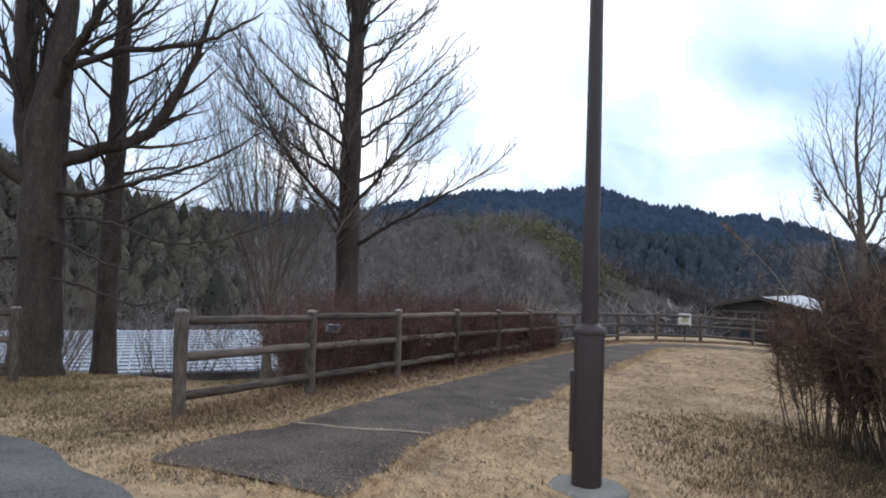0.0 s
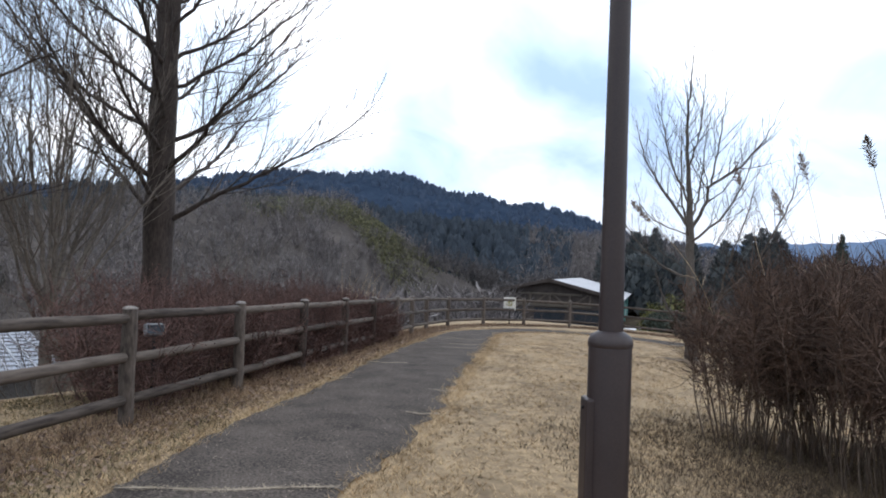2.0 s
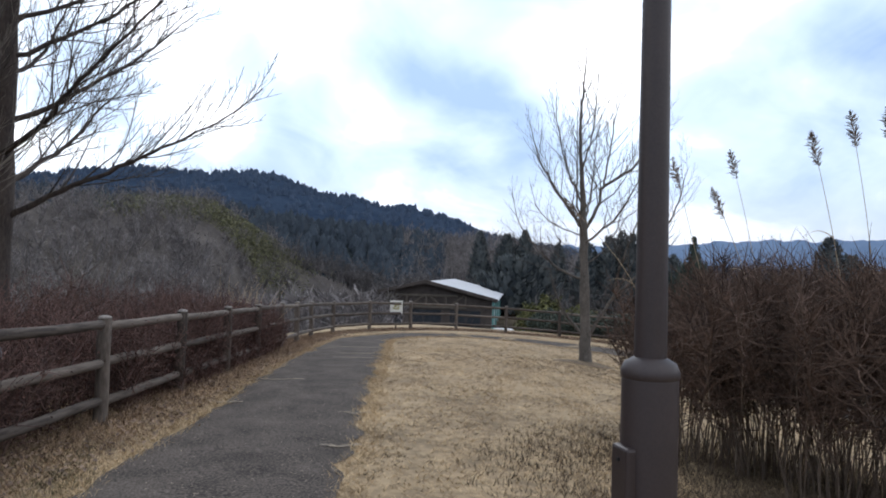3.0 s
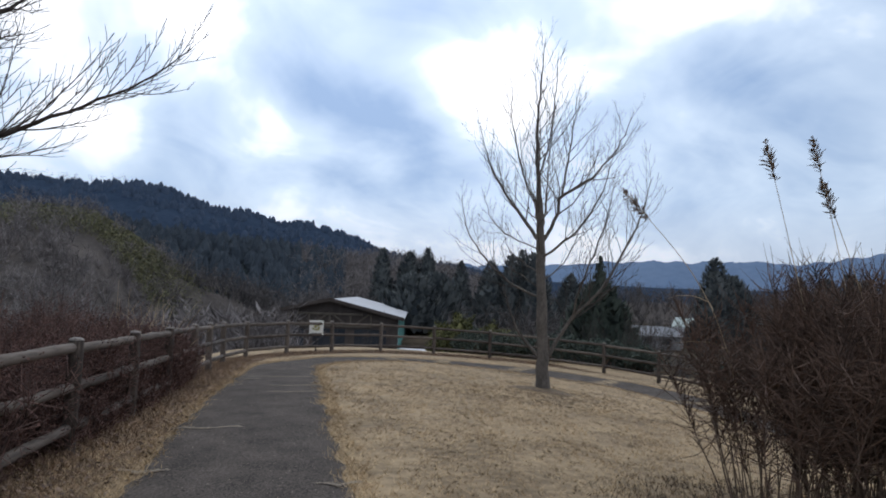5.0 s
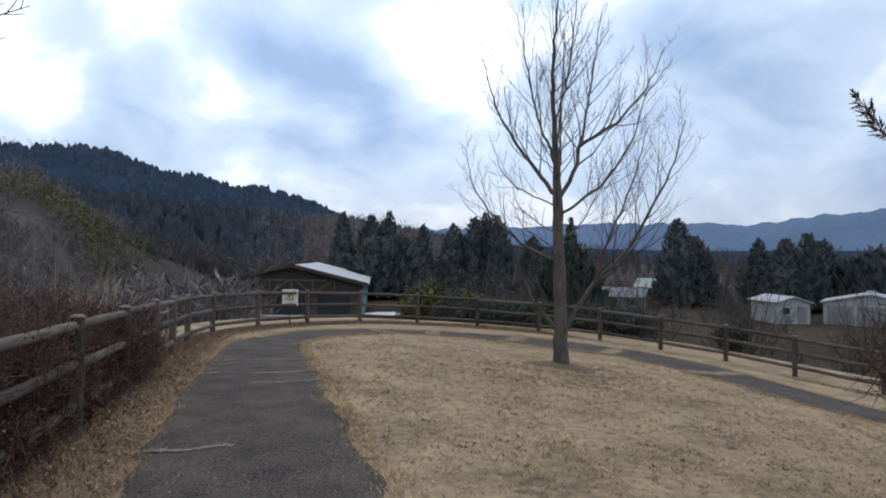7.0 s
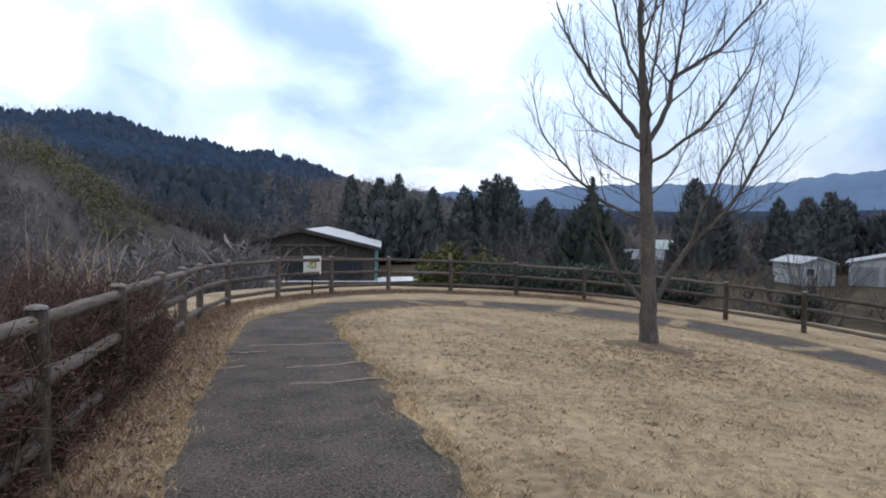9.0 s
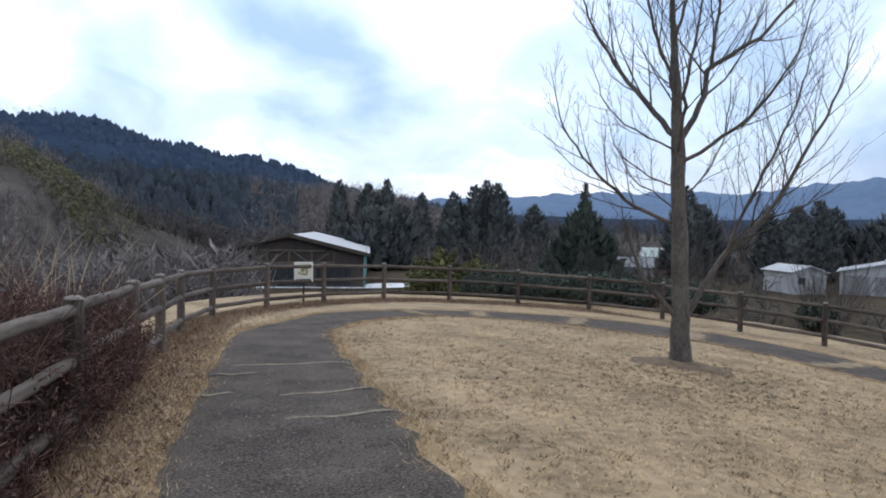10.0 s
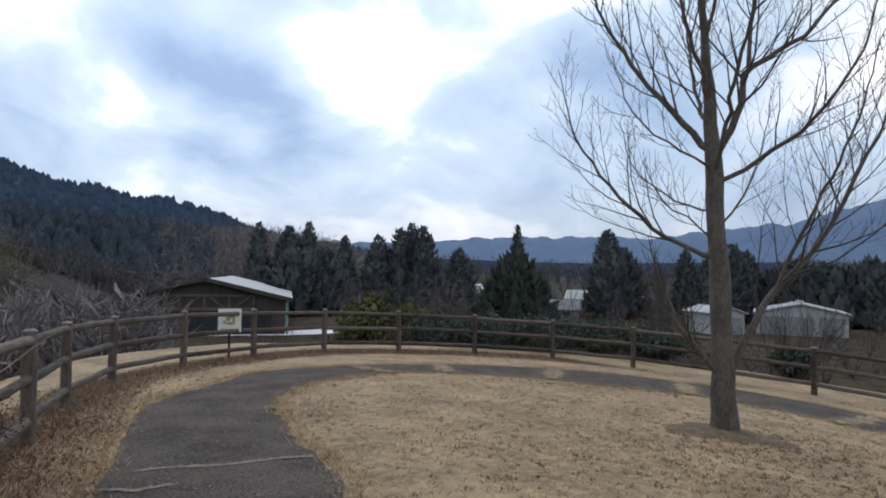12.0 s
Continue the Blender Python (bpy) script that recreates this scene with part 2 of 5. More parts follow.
SPECK = material("dark_fallen_leaf", (0.055, 0.042, 0.032), (0.19, 0.145, 0.105), 6, 0.9, 40, 0, islands=0.6)
LITTER = material("dead_leaves", (0.075, 0.049, 0.037), (0.27, 0.19, 0.135), 5, 0.9, 40, 0, islands=0.5)


# ---- mesh helpers ----
def mesh_of(name, verts, faces, mats, smooth=False, index=None):
    me = bpy.data.meshes.new(name)
    verts = np.asarray(verts, dtype=np.float32).reshape(-1, 3)
    if isinstance(faces, np.ndarray):
        n = faces.shape[1]
        me.vertices.add(len(verts))
        me.vertices.foreach_set("co", verts.ravel())
        me.loops.add(faces.size)
        me.loops.foreach_set("vertex_index", faces.astype(np.int32).ravel())
        me.polygons.add(len(faces))
        me.polygons.foreach_set("loop_start", np.arange(0, faces.size, n, dtype=np.int32))
        me.update(calc_edges=True)
    else:
        me.from_pydata([tuple(map(float, v)) for v in verts], [], faces)
        me.update()
    for m in mats if isinstance(mats, (list, tuple)) else [mats]:
        me.materials.append(m)
    if index is not None:
        me.polygons.foreach_set("material_index", np.asarray(index, dtype=np.int32))
    me.polygons.foreach_set("use_smooth", np.full(len(me.polygons), smooth, dtype=bool))
    return me


def child(ob, parent):
    ob.parent = parent
    return ob


def part(name, bm, mat, parent=None, label=""):
    """Links a bmesh as one mesh object under a thing or a part."""
    me = bpy.data.meshes.new(name)
    bm.to_mesh(me)
    bm.free()
    me.materials.append(mat)
    ob = new(name, me)
    if parent is not None:
        ob.parent = parent
    return tagged(ob, label)


def thing(name, m, label, category, group="", kind=""):
    ob = new(name)
    ob.empty_display_size = 0.2
    ob.matrix_world = m
    return tagged(ob, label, category, group, kind)


def box(bm, size, at=(0, 0, 0), bevel=0.0, turn=None):
    m = Matrix.Translation(at)
    if turn is not None:
        m = m @ turn
    made = bmesh.ops.create_cube(bm, size=1.0, matrix=m @ Matrix.Diagonal((*size, 1)))
    if bevel:
        edges = list({e for v in made["verts"] for e in v.link_edges})
        bmesh.ops.bevel(bm, geom=edges, offset=bevel, segments=2, affect="EDGES", profile=0.5)
    return bm


def tube_arrays(lines, sides):
    """Closed-ended tubes round polylines: each line is (points Nx3, radii N)."""
    V, F, base = [], [], 0
    ang = np.arange(sides) * 2 * np.pi / sides
    ca, sa = np.cos(ang), np.sin(ang)
    for pts, rad in lines:
        pts = np.asarray(pts, dtype=float)
        n = len(pts)
        tan = np.gradient(pts, axis=0)
        tan /= np.linalg.norm(tan, axis=1)[:, None] + 1e-9
        ref = np.array([0.31, 0.95, 0.05]) if abs(tan[0, 2]) > 0.6 else np.array([0.1, 0.12, 0.99])
        u = np.cross(tan, ref)
        u /= np.linalg.norm(u, axis=1)[:, None] + 1e-9
        v = np.cross(tan, u)
        r = np.asarray(rad)[:, None, None]
        V.append((pts[:, None, :] + r * (ca[None, :, None] * u[:, None, :] + sa[None, :, None] * v[:, None, :])).reshape(-1, 3))
        k = np.arange(n - 1)[:, None] * sides + np.arange(sides)[None, :]
        k2 = np.arange(n - 1)[:, None] * sides + (np.arange(sides)[None, :] + 1) % sides
        F.append(np.stack([k, k2, k2 + sides, k + sides], -1).reshape(-1, 4) + base)
        base += n * sides
    return np.concatenate(V), np.concatenate(F)


def tubes(name, lines, sides, mat, parent=None, smooth=True, label=""):
    v, f = tube_arrays(lines, sides)
    ob = new(name, mesh_of(name, v, f, mat, smooth))
    if parent is not None:
        ob.parent = parent
    return tagged(ob, label)


def blades(name, at, height, width, lean, mat, parent=None, plain=False):
    """One bent pointed blade at each place: two triangles joined at a waist."""
    n = len(at)
    a = np.random.rand(n) * 2 * np.pi
    side = np.stack([np.cos(a), np.sin(a), np.zeros(n)], -1) * width[:, None] / 2
    b = np.random.rand(n) * 2 * np.pi
    tip = np.stack([np.cos(b) * lean, np.sin(b) * lean, height], -1)
    if plain:
        v = np.stack([at - side, at + side, at + tip], 1).reshape(-1, 3)
        return new(name, mesh_of(name, v, np.arange(n * 3).reshape(-1, 3), mat, False))
    waist = tip * np.array([0.35, 0.35, 0.62])
    v = np.stack([at - side, at + side, at + waist + side * 0.6, at + waist - side * 0.6, at + tip], 1).reshape(-1, 3)
    k = np.arange(n)[:, None] * 5
    f = np.concatenate([k + np.array([[0, 1, 2]]), k + np.array([[0, 2, 3]]), k + np.array([[3, 2, 4]])])
    ob = new(name, mesh_of(name, v, f, mat, False))
    if parent is not None:
        ob.parent = parent
    return ob


def smooth_line(points, step):
    """A Catmull-Rom line through the points, resampled at even steps."""
    p = np.asarray(points, dtype=float)
    p = np.vstack([2 * p[0] - p[1], p, 2 * p[-1] - p[-2]])
    out = []
    for i in range(1, len(p) - 2):
        t = np.linspace(0, 1, 24, endpoint=False)[:, None]
        a, b, c, d = p[i - 1], p[i], p[i + 1], p[i + 2]
        out.append(0.5 * (2 * b + (c - a) * t + (2 * a - 5 * b + 4 * c - d) * t ** 2 + (3 * b - a - 3 * c + d) * t ** 3))
    out = np.vstack(out + [p[-2][None]])
    s = np.concatenate([[0], np.cumsum(np.linalg.norm(np.diff(out, axis=0), axis=1))])
    n = max(2, int(s[-1] / step))
    q = np.linspace(0, s[-1], n)
    return np.stack([np.interp(q, s, out[:, k]) for k in range(out.shape[1])], -1)


def inside(px, py, poly):
    hit = np.zeros(len(px), dtype=bool)
    q = np.roll(poly, -1, axis=0)
    for (x0, y0), (x1, y1) in zip(poly, q):
        cond = (y0 > py) != (y1 > py)
        with np.errstate(divide="ignore", invalid="ignore"):
            hit ^= cond & (px < (x1 - x0) * (py - y0) / (y1 - y0 + 1e-12) + x0)
    return hit


def gap_to(px, py, poly, closed=True):
    """Distance to a polygon's outline."""
    best = np.full(len(px), 1e9)
    q = np.roll(poly, -1, axis=0)
    for (x0, y0), (x1, y1) in list(zip(poly, q))[: None if closed else -1]:
        dx, dy = x1 - x0, y1 - y0
        t = np.clip(((px - x0) * dx + (py - y0) * dy) / (dx * dx + dy * dy + 1e-12), 0, 1)
        best = np.minimum(best, np.hypot(px - x0 - t * dx, py - y0 - t * dy))
    return best


def ease(x):
    x = np.clip(x, 0, 1)
    return x * x * (3 - 2 * x)


def waves(x, y, scale, seed=0.0):
    """Cheap smooth unevenness in -1..1."""
    x, y = x / scale + seed, y / scale - seed
    return (np.sin(1.7 * x + 2.3 * np.sin(0.9 * y + seed)) + np.sin(2.1 * y + 1.9 * np.sin(1.3 * x)) + np.sin(3.7 * x - 2.9 * y)) / 3


# ---- the ground: one sheet with the park's terrace, the bank below it, the valley and the hills ----
TERRACE = np.array([(-26, 8.5), (-14, 10.2), (-6.5, 11.6), (-3.6, 10.2), (-2.6, 12), (-0.8, 15.5), (1.0, 19), (2.4, 22.5), (4.5, 26), (8.2, 28.6), (12, 29), (16.6, 26.8), (19.4, 23.6), (20.9, 19), (20.6, 15), (20.5, 8), (22, -14), (-26, -14)])
VALLEY_Z = -6.3
HUB = (1.0, 8.0)
NEAR_HILL = ((-80, 7), (-46, 9.5), (-36, 7.0), (-32, 4.8), (-26, 4.6), (-20, 2.7), (-7, 4.5), (0, 4.4), (5, 4.6), (8, 4.5), (10.5, 3.1), (13.5, 1.3), (15.7, -0.2), (19.5, -1.6), (23, -3.6), (30, -5), (80, -5))
WOOD_HILL = ((-80, 5), (-20, 4.2), (3, 4.2), (8, 4.1), (12.7, 3.4), (19, 2.8), (24, 2.3), (29, 2.0), (35, 1.9), (38, 1.0), (41, 0.2), (46, -0.2), (60, -0.4), (80, -0.2), (110, 0))
MOUNT = ((-80, 6), (-20, 4.5), (-9, 4.9), (-6, 5.6), (-2.3, 6.55), (1.6, 7.05), (7.5, 7.25), (11.1, 7.6), (13.6, 7.3), (17.2, 6.1), (19.8, 6.0), (22.5, 5.0), (25, 5.2), (28.7, 4.3), (29.7, 3.8), (31, 3.2), (35, 2.5), (40, 1.6), (48, 1.1), (60, 0.9), (80, 1.2), (110, 1))
FAR_RIDGE = ((-80, 2), (20, 2), (39, 2.5), (46, 2.65), (51.5, 3.05), (56.3, 3.15), (62.7, 3.2), (65, 3.0), (69.5, 3.6), (73, 4.0), (75.5, 4.05), (82, 5.9), (90, 5.5), (110, 4), (180, 3))


def rise(az, table, reach):
    a, e = np.array(table).T
    return np.tan(np.radians(np.interp(az, a, e))) * reach + 1.1


def height(x, y):
    x, y = np.atleast_1d(np.asarray(x, dtype=float)), np.atleast_1d(np.asarray(y, dtype=float))
    cx, cy = np.clip(x, -2.5, 20), np.clip(y, -2, 27)
    z = -0.133 - 0.1011 * cx - 0.00753 * cy - 0.01101 * cx * cx + 0.011214 * cx * cy - 0.00093 * cy * cy
    z = z + 0.0004863 * cx ** 3 - 0.0004531 * cx * cx * cy + 0.000159 * cx * cy * cy - 0.000073 * cy ** 3
    z = z + 0.007 * waves(x, y, 1.4) + 0.05 * np.exp(-((x - 10.05) ** 2 + (y - 15.41) ** 2) / 0.8)
    out = gap_to(x, y, TERRACE) * ~inside(x, y, TERRACE)
    z = z + (VALLEY_Z - z) * ease(out / 11)
    r, az = np.hypot(x - HUB[0], y - HUB[1]), np.degrees(np.arctan2(x - HUB[0], y - HUB[1]))
    front = ease((100 - np.abs(az)) / 25)
    for table, begin, crest in ((NEAR_HILL, 45 + 52 * ease((az - 6) / 9), 115 + 0 * az), (WOOD_HILL, 150, 290), (MOUNT, 340, 760)):
        top = VALLEY_Z + (rise(az, table, crest) - VALLEY_Z) * front
        top = top * (1 + 0.03 * waves(x, y, crest / 9))
        z = np.maximum(z, VALLEY_Z + (top - VALLEY_Z) * ease((r - begin) / (crest - begin)))
    return z


def zat(x, y):
    return float(height(x, y)[0])


def build_ground():
    rings = [0.0] + list(np.arange(0.35, 32, 0.35))
    while rings[-1] < 900:
        rings.append(rings[-1] * 1.045)
    while rings[-1] < 4500:
        rings.append(rings[-1] * 1.25)
    n = 540
    ang = np.linspace(0, 2 * np.pi, n, endpoint=False)
    r = np.array(rings[1:])
    X = HUB[0] + r[:, None] * np.sin(ang)[None]
    Y = HUB[1] + r[:, None] * np.cos(ang)[None]
    Z = height(X.ravel(), Y.ravel()).reshape(X.shape)
    Z[r > 900] = VALLEY_Z
    verts = np.concatenate([[[HUB[0], HUB[1], zat(*HUB)]], np.stack([X, Y, Z], -1).reshape(-1, 3)])
    i = np.arange(n)
    j = (i + 1) % n
    quads, mats = [], []
    for k in range(len(r) - 1):
        quads.append(np.stack([1 + k * n + i, 1 + (k + 1) * n + i, 1 + (k + 1) * n + j, 1 + k * n + j], -1))
        cx, cy = X[k], Y[k]
        az = np.degrees(np.arctan2(cx - HUB[0], cy - HUB[1]))
        m = np.full(n, 2)
        if r[k] < 60:
            on = inside(cx, cy, TERRACE) | (gap_to(cx, cy, TERRACE) < 0.6)
            m = np.where(on, 0, np.where(gap_to(cx, cy, TERRACE) < 14, 1, 2))
        z = Z[k]
        m = np.where((r[k] > 46) & (z > VALLEY_Z + 0.6), 3, m)
        m = np.where((r[k] > 140) & (z > VALLEY_Z + 0.6), np.where(az < 27, 4, 3), m)
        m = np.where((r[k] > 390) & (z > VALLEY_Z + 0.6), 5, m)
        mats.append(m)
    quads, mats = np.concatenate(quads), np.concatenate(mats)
    me = mesh_of("ground", verts, quads[:, ::-1], [LAWN, SCRUB, VALLEY, HILL, FOREST, HAZE_MOUNTAIN], True, mats)
    bm = bmesh.new()
    bm.from_mesh(me)
    bm.verts.ensure_lookup_table()
    for k in range(n):
        bm.faces.new((bm.verts[0], bm.verts[1 + (k + 1) % n], bm.verts[1 + k]))
    bm.to_mesh(me)
    bm.free()
    tagged(new("ground", me), "dry winter lawn terrace above a brown wooded valley", "ground", kind="structure")


build_ground()


def build_backdrop():
    """The mountains on the far side of the valley, haze put into their colour."""
    az = np.radians(np.arange(-100, 181, 0.25))
    d = 3000.0
    top = rise(np.degrees(az), FAR_RIDGE, d) + 10 * waves(np.degrees(az), np.degrees(az) * 0.3, 0.9) + 5 * waves(np.degrees(az), np.degrees(az), 0.3)
    rows = []
    for f, back in ((0.0, -350), (0.35, -220), (0.7, -90), (1.0, 0), (0.6, 300)):
        rows.append(np.stack([HUB[0] + (d + back) * np.sin(az), HUB[1] + (d + back) * np.cos(az), -10 + (top + 10) * f + (0.05 * top * waves(np.degrees(az), az * 0 + back, 1.1) if 0 < f < 1 else 0)], -1))
    n = len(az)
    v = np.concatenate(rows)
    k = np.arange(n - 1)
    f = np.concatenate([np.stack([a * n + k, a * n + k + 1, (a + 1) * n + k + 1, (a + 1) * n + k], -1) for a in range(4)])
    tagged(new("backdrop", mesh_of("backdrop", v, f, HAZE_HILL, True)), "blue mountain range across the valley, haze put into its colour", "mountain", kind="structure")


build_backdrop()

# ---- the path ----
EDGE_OUT = [(-1.94, 4.56), (-1.73, 5.3), (-1.23, 6.06), (-1.0, 6.78), (-0.31, 8.55), (0.42, 10.0), (1.16, 11.8), (2.05, 13.8), (2.92, 15.65), (4.3, 18.35), (5.3, 20.3), (6.05, 21.15), (7.25, 21.95), (8.4, 22.75), (10.1, 22.65), (11.6, 22.4), (13.2, 21.95), (15.0, 21.0), (16.35, 19.75), (17.0, 18.3), (17.2, 16.4), (16.5, 14.6), (15.2, 11.8), (14.3, 8), (14.0, 3), (14.4, -3)]
EDGE_IN = [(-0.47, 3.85), (-0.15, 4.76), (0.03, 5.6), (0.62, 6.68), (1.33, 8.05), (2.03, 9.65), (2.84, 11.55), (3.83, 13.65), (4.55, 15.2), (5.4, 17.15), (6.05, 18.45), (6.55, 19.5), (7.1, 20.1), (8.08, 20.85), (9.2, 21.2), (10.4, 21.25), (11.4, 20.9), (12.4, 20.05), (13.5, 18.7), (14.55, 17.35), (14.6, 16.2), (14.1, 14.6), (13.0, 12.0), (12.2, 8.5), (11.8, 3), (12, -3)]


def knots(points, per):
    p = np.asarray(points, dtype=float)
    p = np.vstack([2 * p[0] - p[1], p, 2 * p[-1] - p[-2]])
    out = []
    for i in range(1, len(p) - 2):
        t = np.linspace(0, 1, per, endpoint=False)[:, None]
        a, b, c, d = p[i - 1], p[i], p[i + 1], p[i + 2]
        out.append(0.5 * (2 * b + (c - a) * t + (2 * a - 5 * b + 4 * c - d) * t ** 2 + (3 * b - a - 3 * c + d) * t ** 3))
    return np.vstack(out)


PO, PI = knots(EDGE_OUT, 14), knots(EDGE_IN, 14)
wob = np.arange(len(PO))
PO = PO + (0.05 * waves(wob * 0.16, wob * 0.05, 0.31) + 0.03 * waves(wob * 0.16, wob, 0.13))[:, None] * np.array([0.8, -0.5])
PI = PI + (0.06 * np.sin(wob * 0.31 + 1) * np.exp(-wob / 60))[:, None] + (0.09 * waves(wob * 0.16, wob * 0.07, 0.37, 2) + 0.03 * waves(wob * 0.16, wob, 0.15, 1))[:, None] * np.array([0.8, -0.5])
PATH_POLY = np.vstack([PO, PI[::-1]])
rows = []
for f in np.linspace(0, 1, 9):
    p = PO + (PI - PO) * f
    rows.append(np.column_stack([p, height(p[:, 0], p[:, 1]) + 0.012 + 0.012 * math.sin(math.pi * f)]))
n = len(PO)
k = np.arange(n - 1)
pf = np.concatenate([np.stack([a * n + k, (a + 1) * n + k, (a + 1) * n + k + 1, a * n + k + 1], -1) for a in range(8)])
tagged(new("path", mesh_of("path", np.concatenate(rows), pf, ASPHALT, True)), "worn grey asphalt footpath curving round the lawn", "footpath", kind="structure")

# the corner of paved ground where the walk begins
slab = smooth_line([(-9, 6.1), (-5, 5.7), (-3.42, 5.23), (-2.74, 4.81), (-2.27, 4.28), (-1.6, 3.71), (-1.1, 2.7), (-0.9, 1.0), (-0.8, -4)], 0.15)
inner = np.column_stack([np.linspace(-9, -8, len(slab)), np.linspace(4.6, -5, len(slab))])
sv = []
for f in np.linspace(0, 1, 8):
    p = slab + (inner - slab) * f
    sv.append(np.column_stack([p, height(p[:, 0], p[:, 1]) + 0.02]))
n = len(slab)
k = np.arange(n - 1)
sf = np.concatenate([np.stack([a * n + k, a * n + k + 1, (a + 1) * n + k + 1, (a + 1) * n + k], -1) for a in range(7)])
tagged(new("pavement", mesh_of("pavement", np.concatenate(sv), sf[:, ::-1], OLD_ASPHALT, True)), "grey asphalt forecourt edged by dry grass", "pavement", kind="structure")
SLAB_POLY = np.vstack([slab, inner[::-1]])


# ---- log fence round the terrace ----
FENCE_A = [(-2.39, 6.3), (-1.5, 8.2), (-0.56, 10.12), (0.36, 12.0), (1.28, 13.92), (2.17, 15.75), (3.15, 17.85), (4.03, 19.68), (5.03, 21.75), (6.36, 23.77), (8.07, 24.8), (10.01, 25.46), (12.13, 25.74), (14.12, 25.14), (16.03, 24.12), (17.66, 22.68), (18.61, 20.74), (18.72, 18.5), (18.89, 16.47), (18.55, 14.4), (18.4, 12.3), (18.3, 10.2)]
FENCE_H = 1.06


def log_mesh(name, length, radius, seed, sides=12, rings=5):
    """A peeled log along +z with a slightly crooked, uneven body and rounded ends."""
    rng = random.Random(seed)
    bm = bmesh.new()
    prev = None
    zs = [0.0, 0.012] + [length * k / rings for k in range(1, rings)] + [length - 0.014, length]
    for i, z in enumerate(zs):
        r = radius * (0.78 if i in (0, len(zs) - 1) else 1 + rng.uniform(-0.05, 0.05))
        ox, oy = (rng.uniform(-0.006, 0.006), rng.uniform(-0.006, 0.006)) if 1 < i < len(zs) - 2 else (0, 0)
        ring = [bm.verts.new((ox + r * math.cos(a * 2 * math.pi / sides), oy + r * math.sin(a * 2 * math.pi / sides), z)) for a in range(sides)]
        if prev:
            for a in range(sides):
                f = bm.faces.new((prev[a], prev[(a + 1) % sides], ring[(a + 1) % sides], ring[a]))
                f.smooth = True
        else:
            bm.faces.new(list(reversed(ring)))
        prev = ring
    bm.faces.new(prev)
    me = bpy.data.meshes.new(name)
    bm.to_mesh(me)
    bm.free()
    return me


post_meshes, cap_mesh = [], None
for k in range(3):
    me = log_mesh("post", FENCE_H + 0.33, 0.066, k)
    me.materials.append(LOG)
    post_meshes.append(me)
bm = bmesh.new()
bmesh.ops.create_uvsphere(bm, u_segments=12, v_segments=6, radius=0.069, matrix=Matrix.Diagonal((1, 1, 0.42, 1)))
bmesh.ops.delete(bm, geom=[v for v in bm.verts if v.co.z < -0.004], context="VERTS")
cap_mesh = bpy.data.meshes.new("post_cap")
bm.to_mesh(cap_mesh)
bm.free()
cap_mesh.materials.append(LOG_END)
rail_meshes = []
for k in range(4):
    me = log_mesh("rail", 1.0, 0.047, 10 + k, 10, 4)
    me.materials.append(LOG)
    rail_meshes.append(me)


def fence(points, label, heights=(0.985, 0.615, 0.235)):
    x0, y0 = points[0]
    root = thing("log_fence", pose(x0, y0, zat(x0, y0)), label, "fence")
    inv = root.matrix_world.inverted()
    rng = random.Random(5)
    tops = []
    for i, (x, y) in enumerate(points):
        z = zat(x, y)
        p = child(new("post", post_meshes[i % 3]), root)
        p.matrix_local = inv @ pose(x, y, z - 0.33, rng.uniform(-0.8, 0.8), rng.uniform(-0.8, 0.8), rng.uniform(0, 360))
        c = child(new("post_cap", cap_mesh), p)
        c.matrix_local = pose(0, 0, FENCE_H + 0.33)
        tagged(c, "pale rounded end-grain cap")
        tops.append(Vector((x, y, z)))
    for i in range(len(points) - 1):
        a, b = tops[i], tops[i + 1]
        for j, h in enumerate(heights):
            p = a + Vector((0, 0, h + rng.uniform(-0.012, 0.012)))
            q = b + Vector((0, 0, h + rng.uniform(-0.012, 0.012)))
            d = q - p
            r = child(new("rail", rail_meshes[(i * 3 + j) % 4]), root)
            trim = 0.05 / d.length
            start = p + d * trim
            r.matrix_local = inv @ Matrix.Translation(start) @ d.to_track_quat("Z", "Y").to_matrix().to_4x4() @ Matrix.Diagonal((1, 1, d.length * (1 - 2 * trim), 1))
    return root


fence(FENCE_A, "weathered three-rail log fence curving along the terrace edge")
fence([(-5.95, 9.2), (-8.0, 8.85), (-10.1, 8.55)], "weathered three-rail log fence beside the big tree")


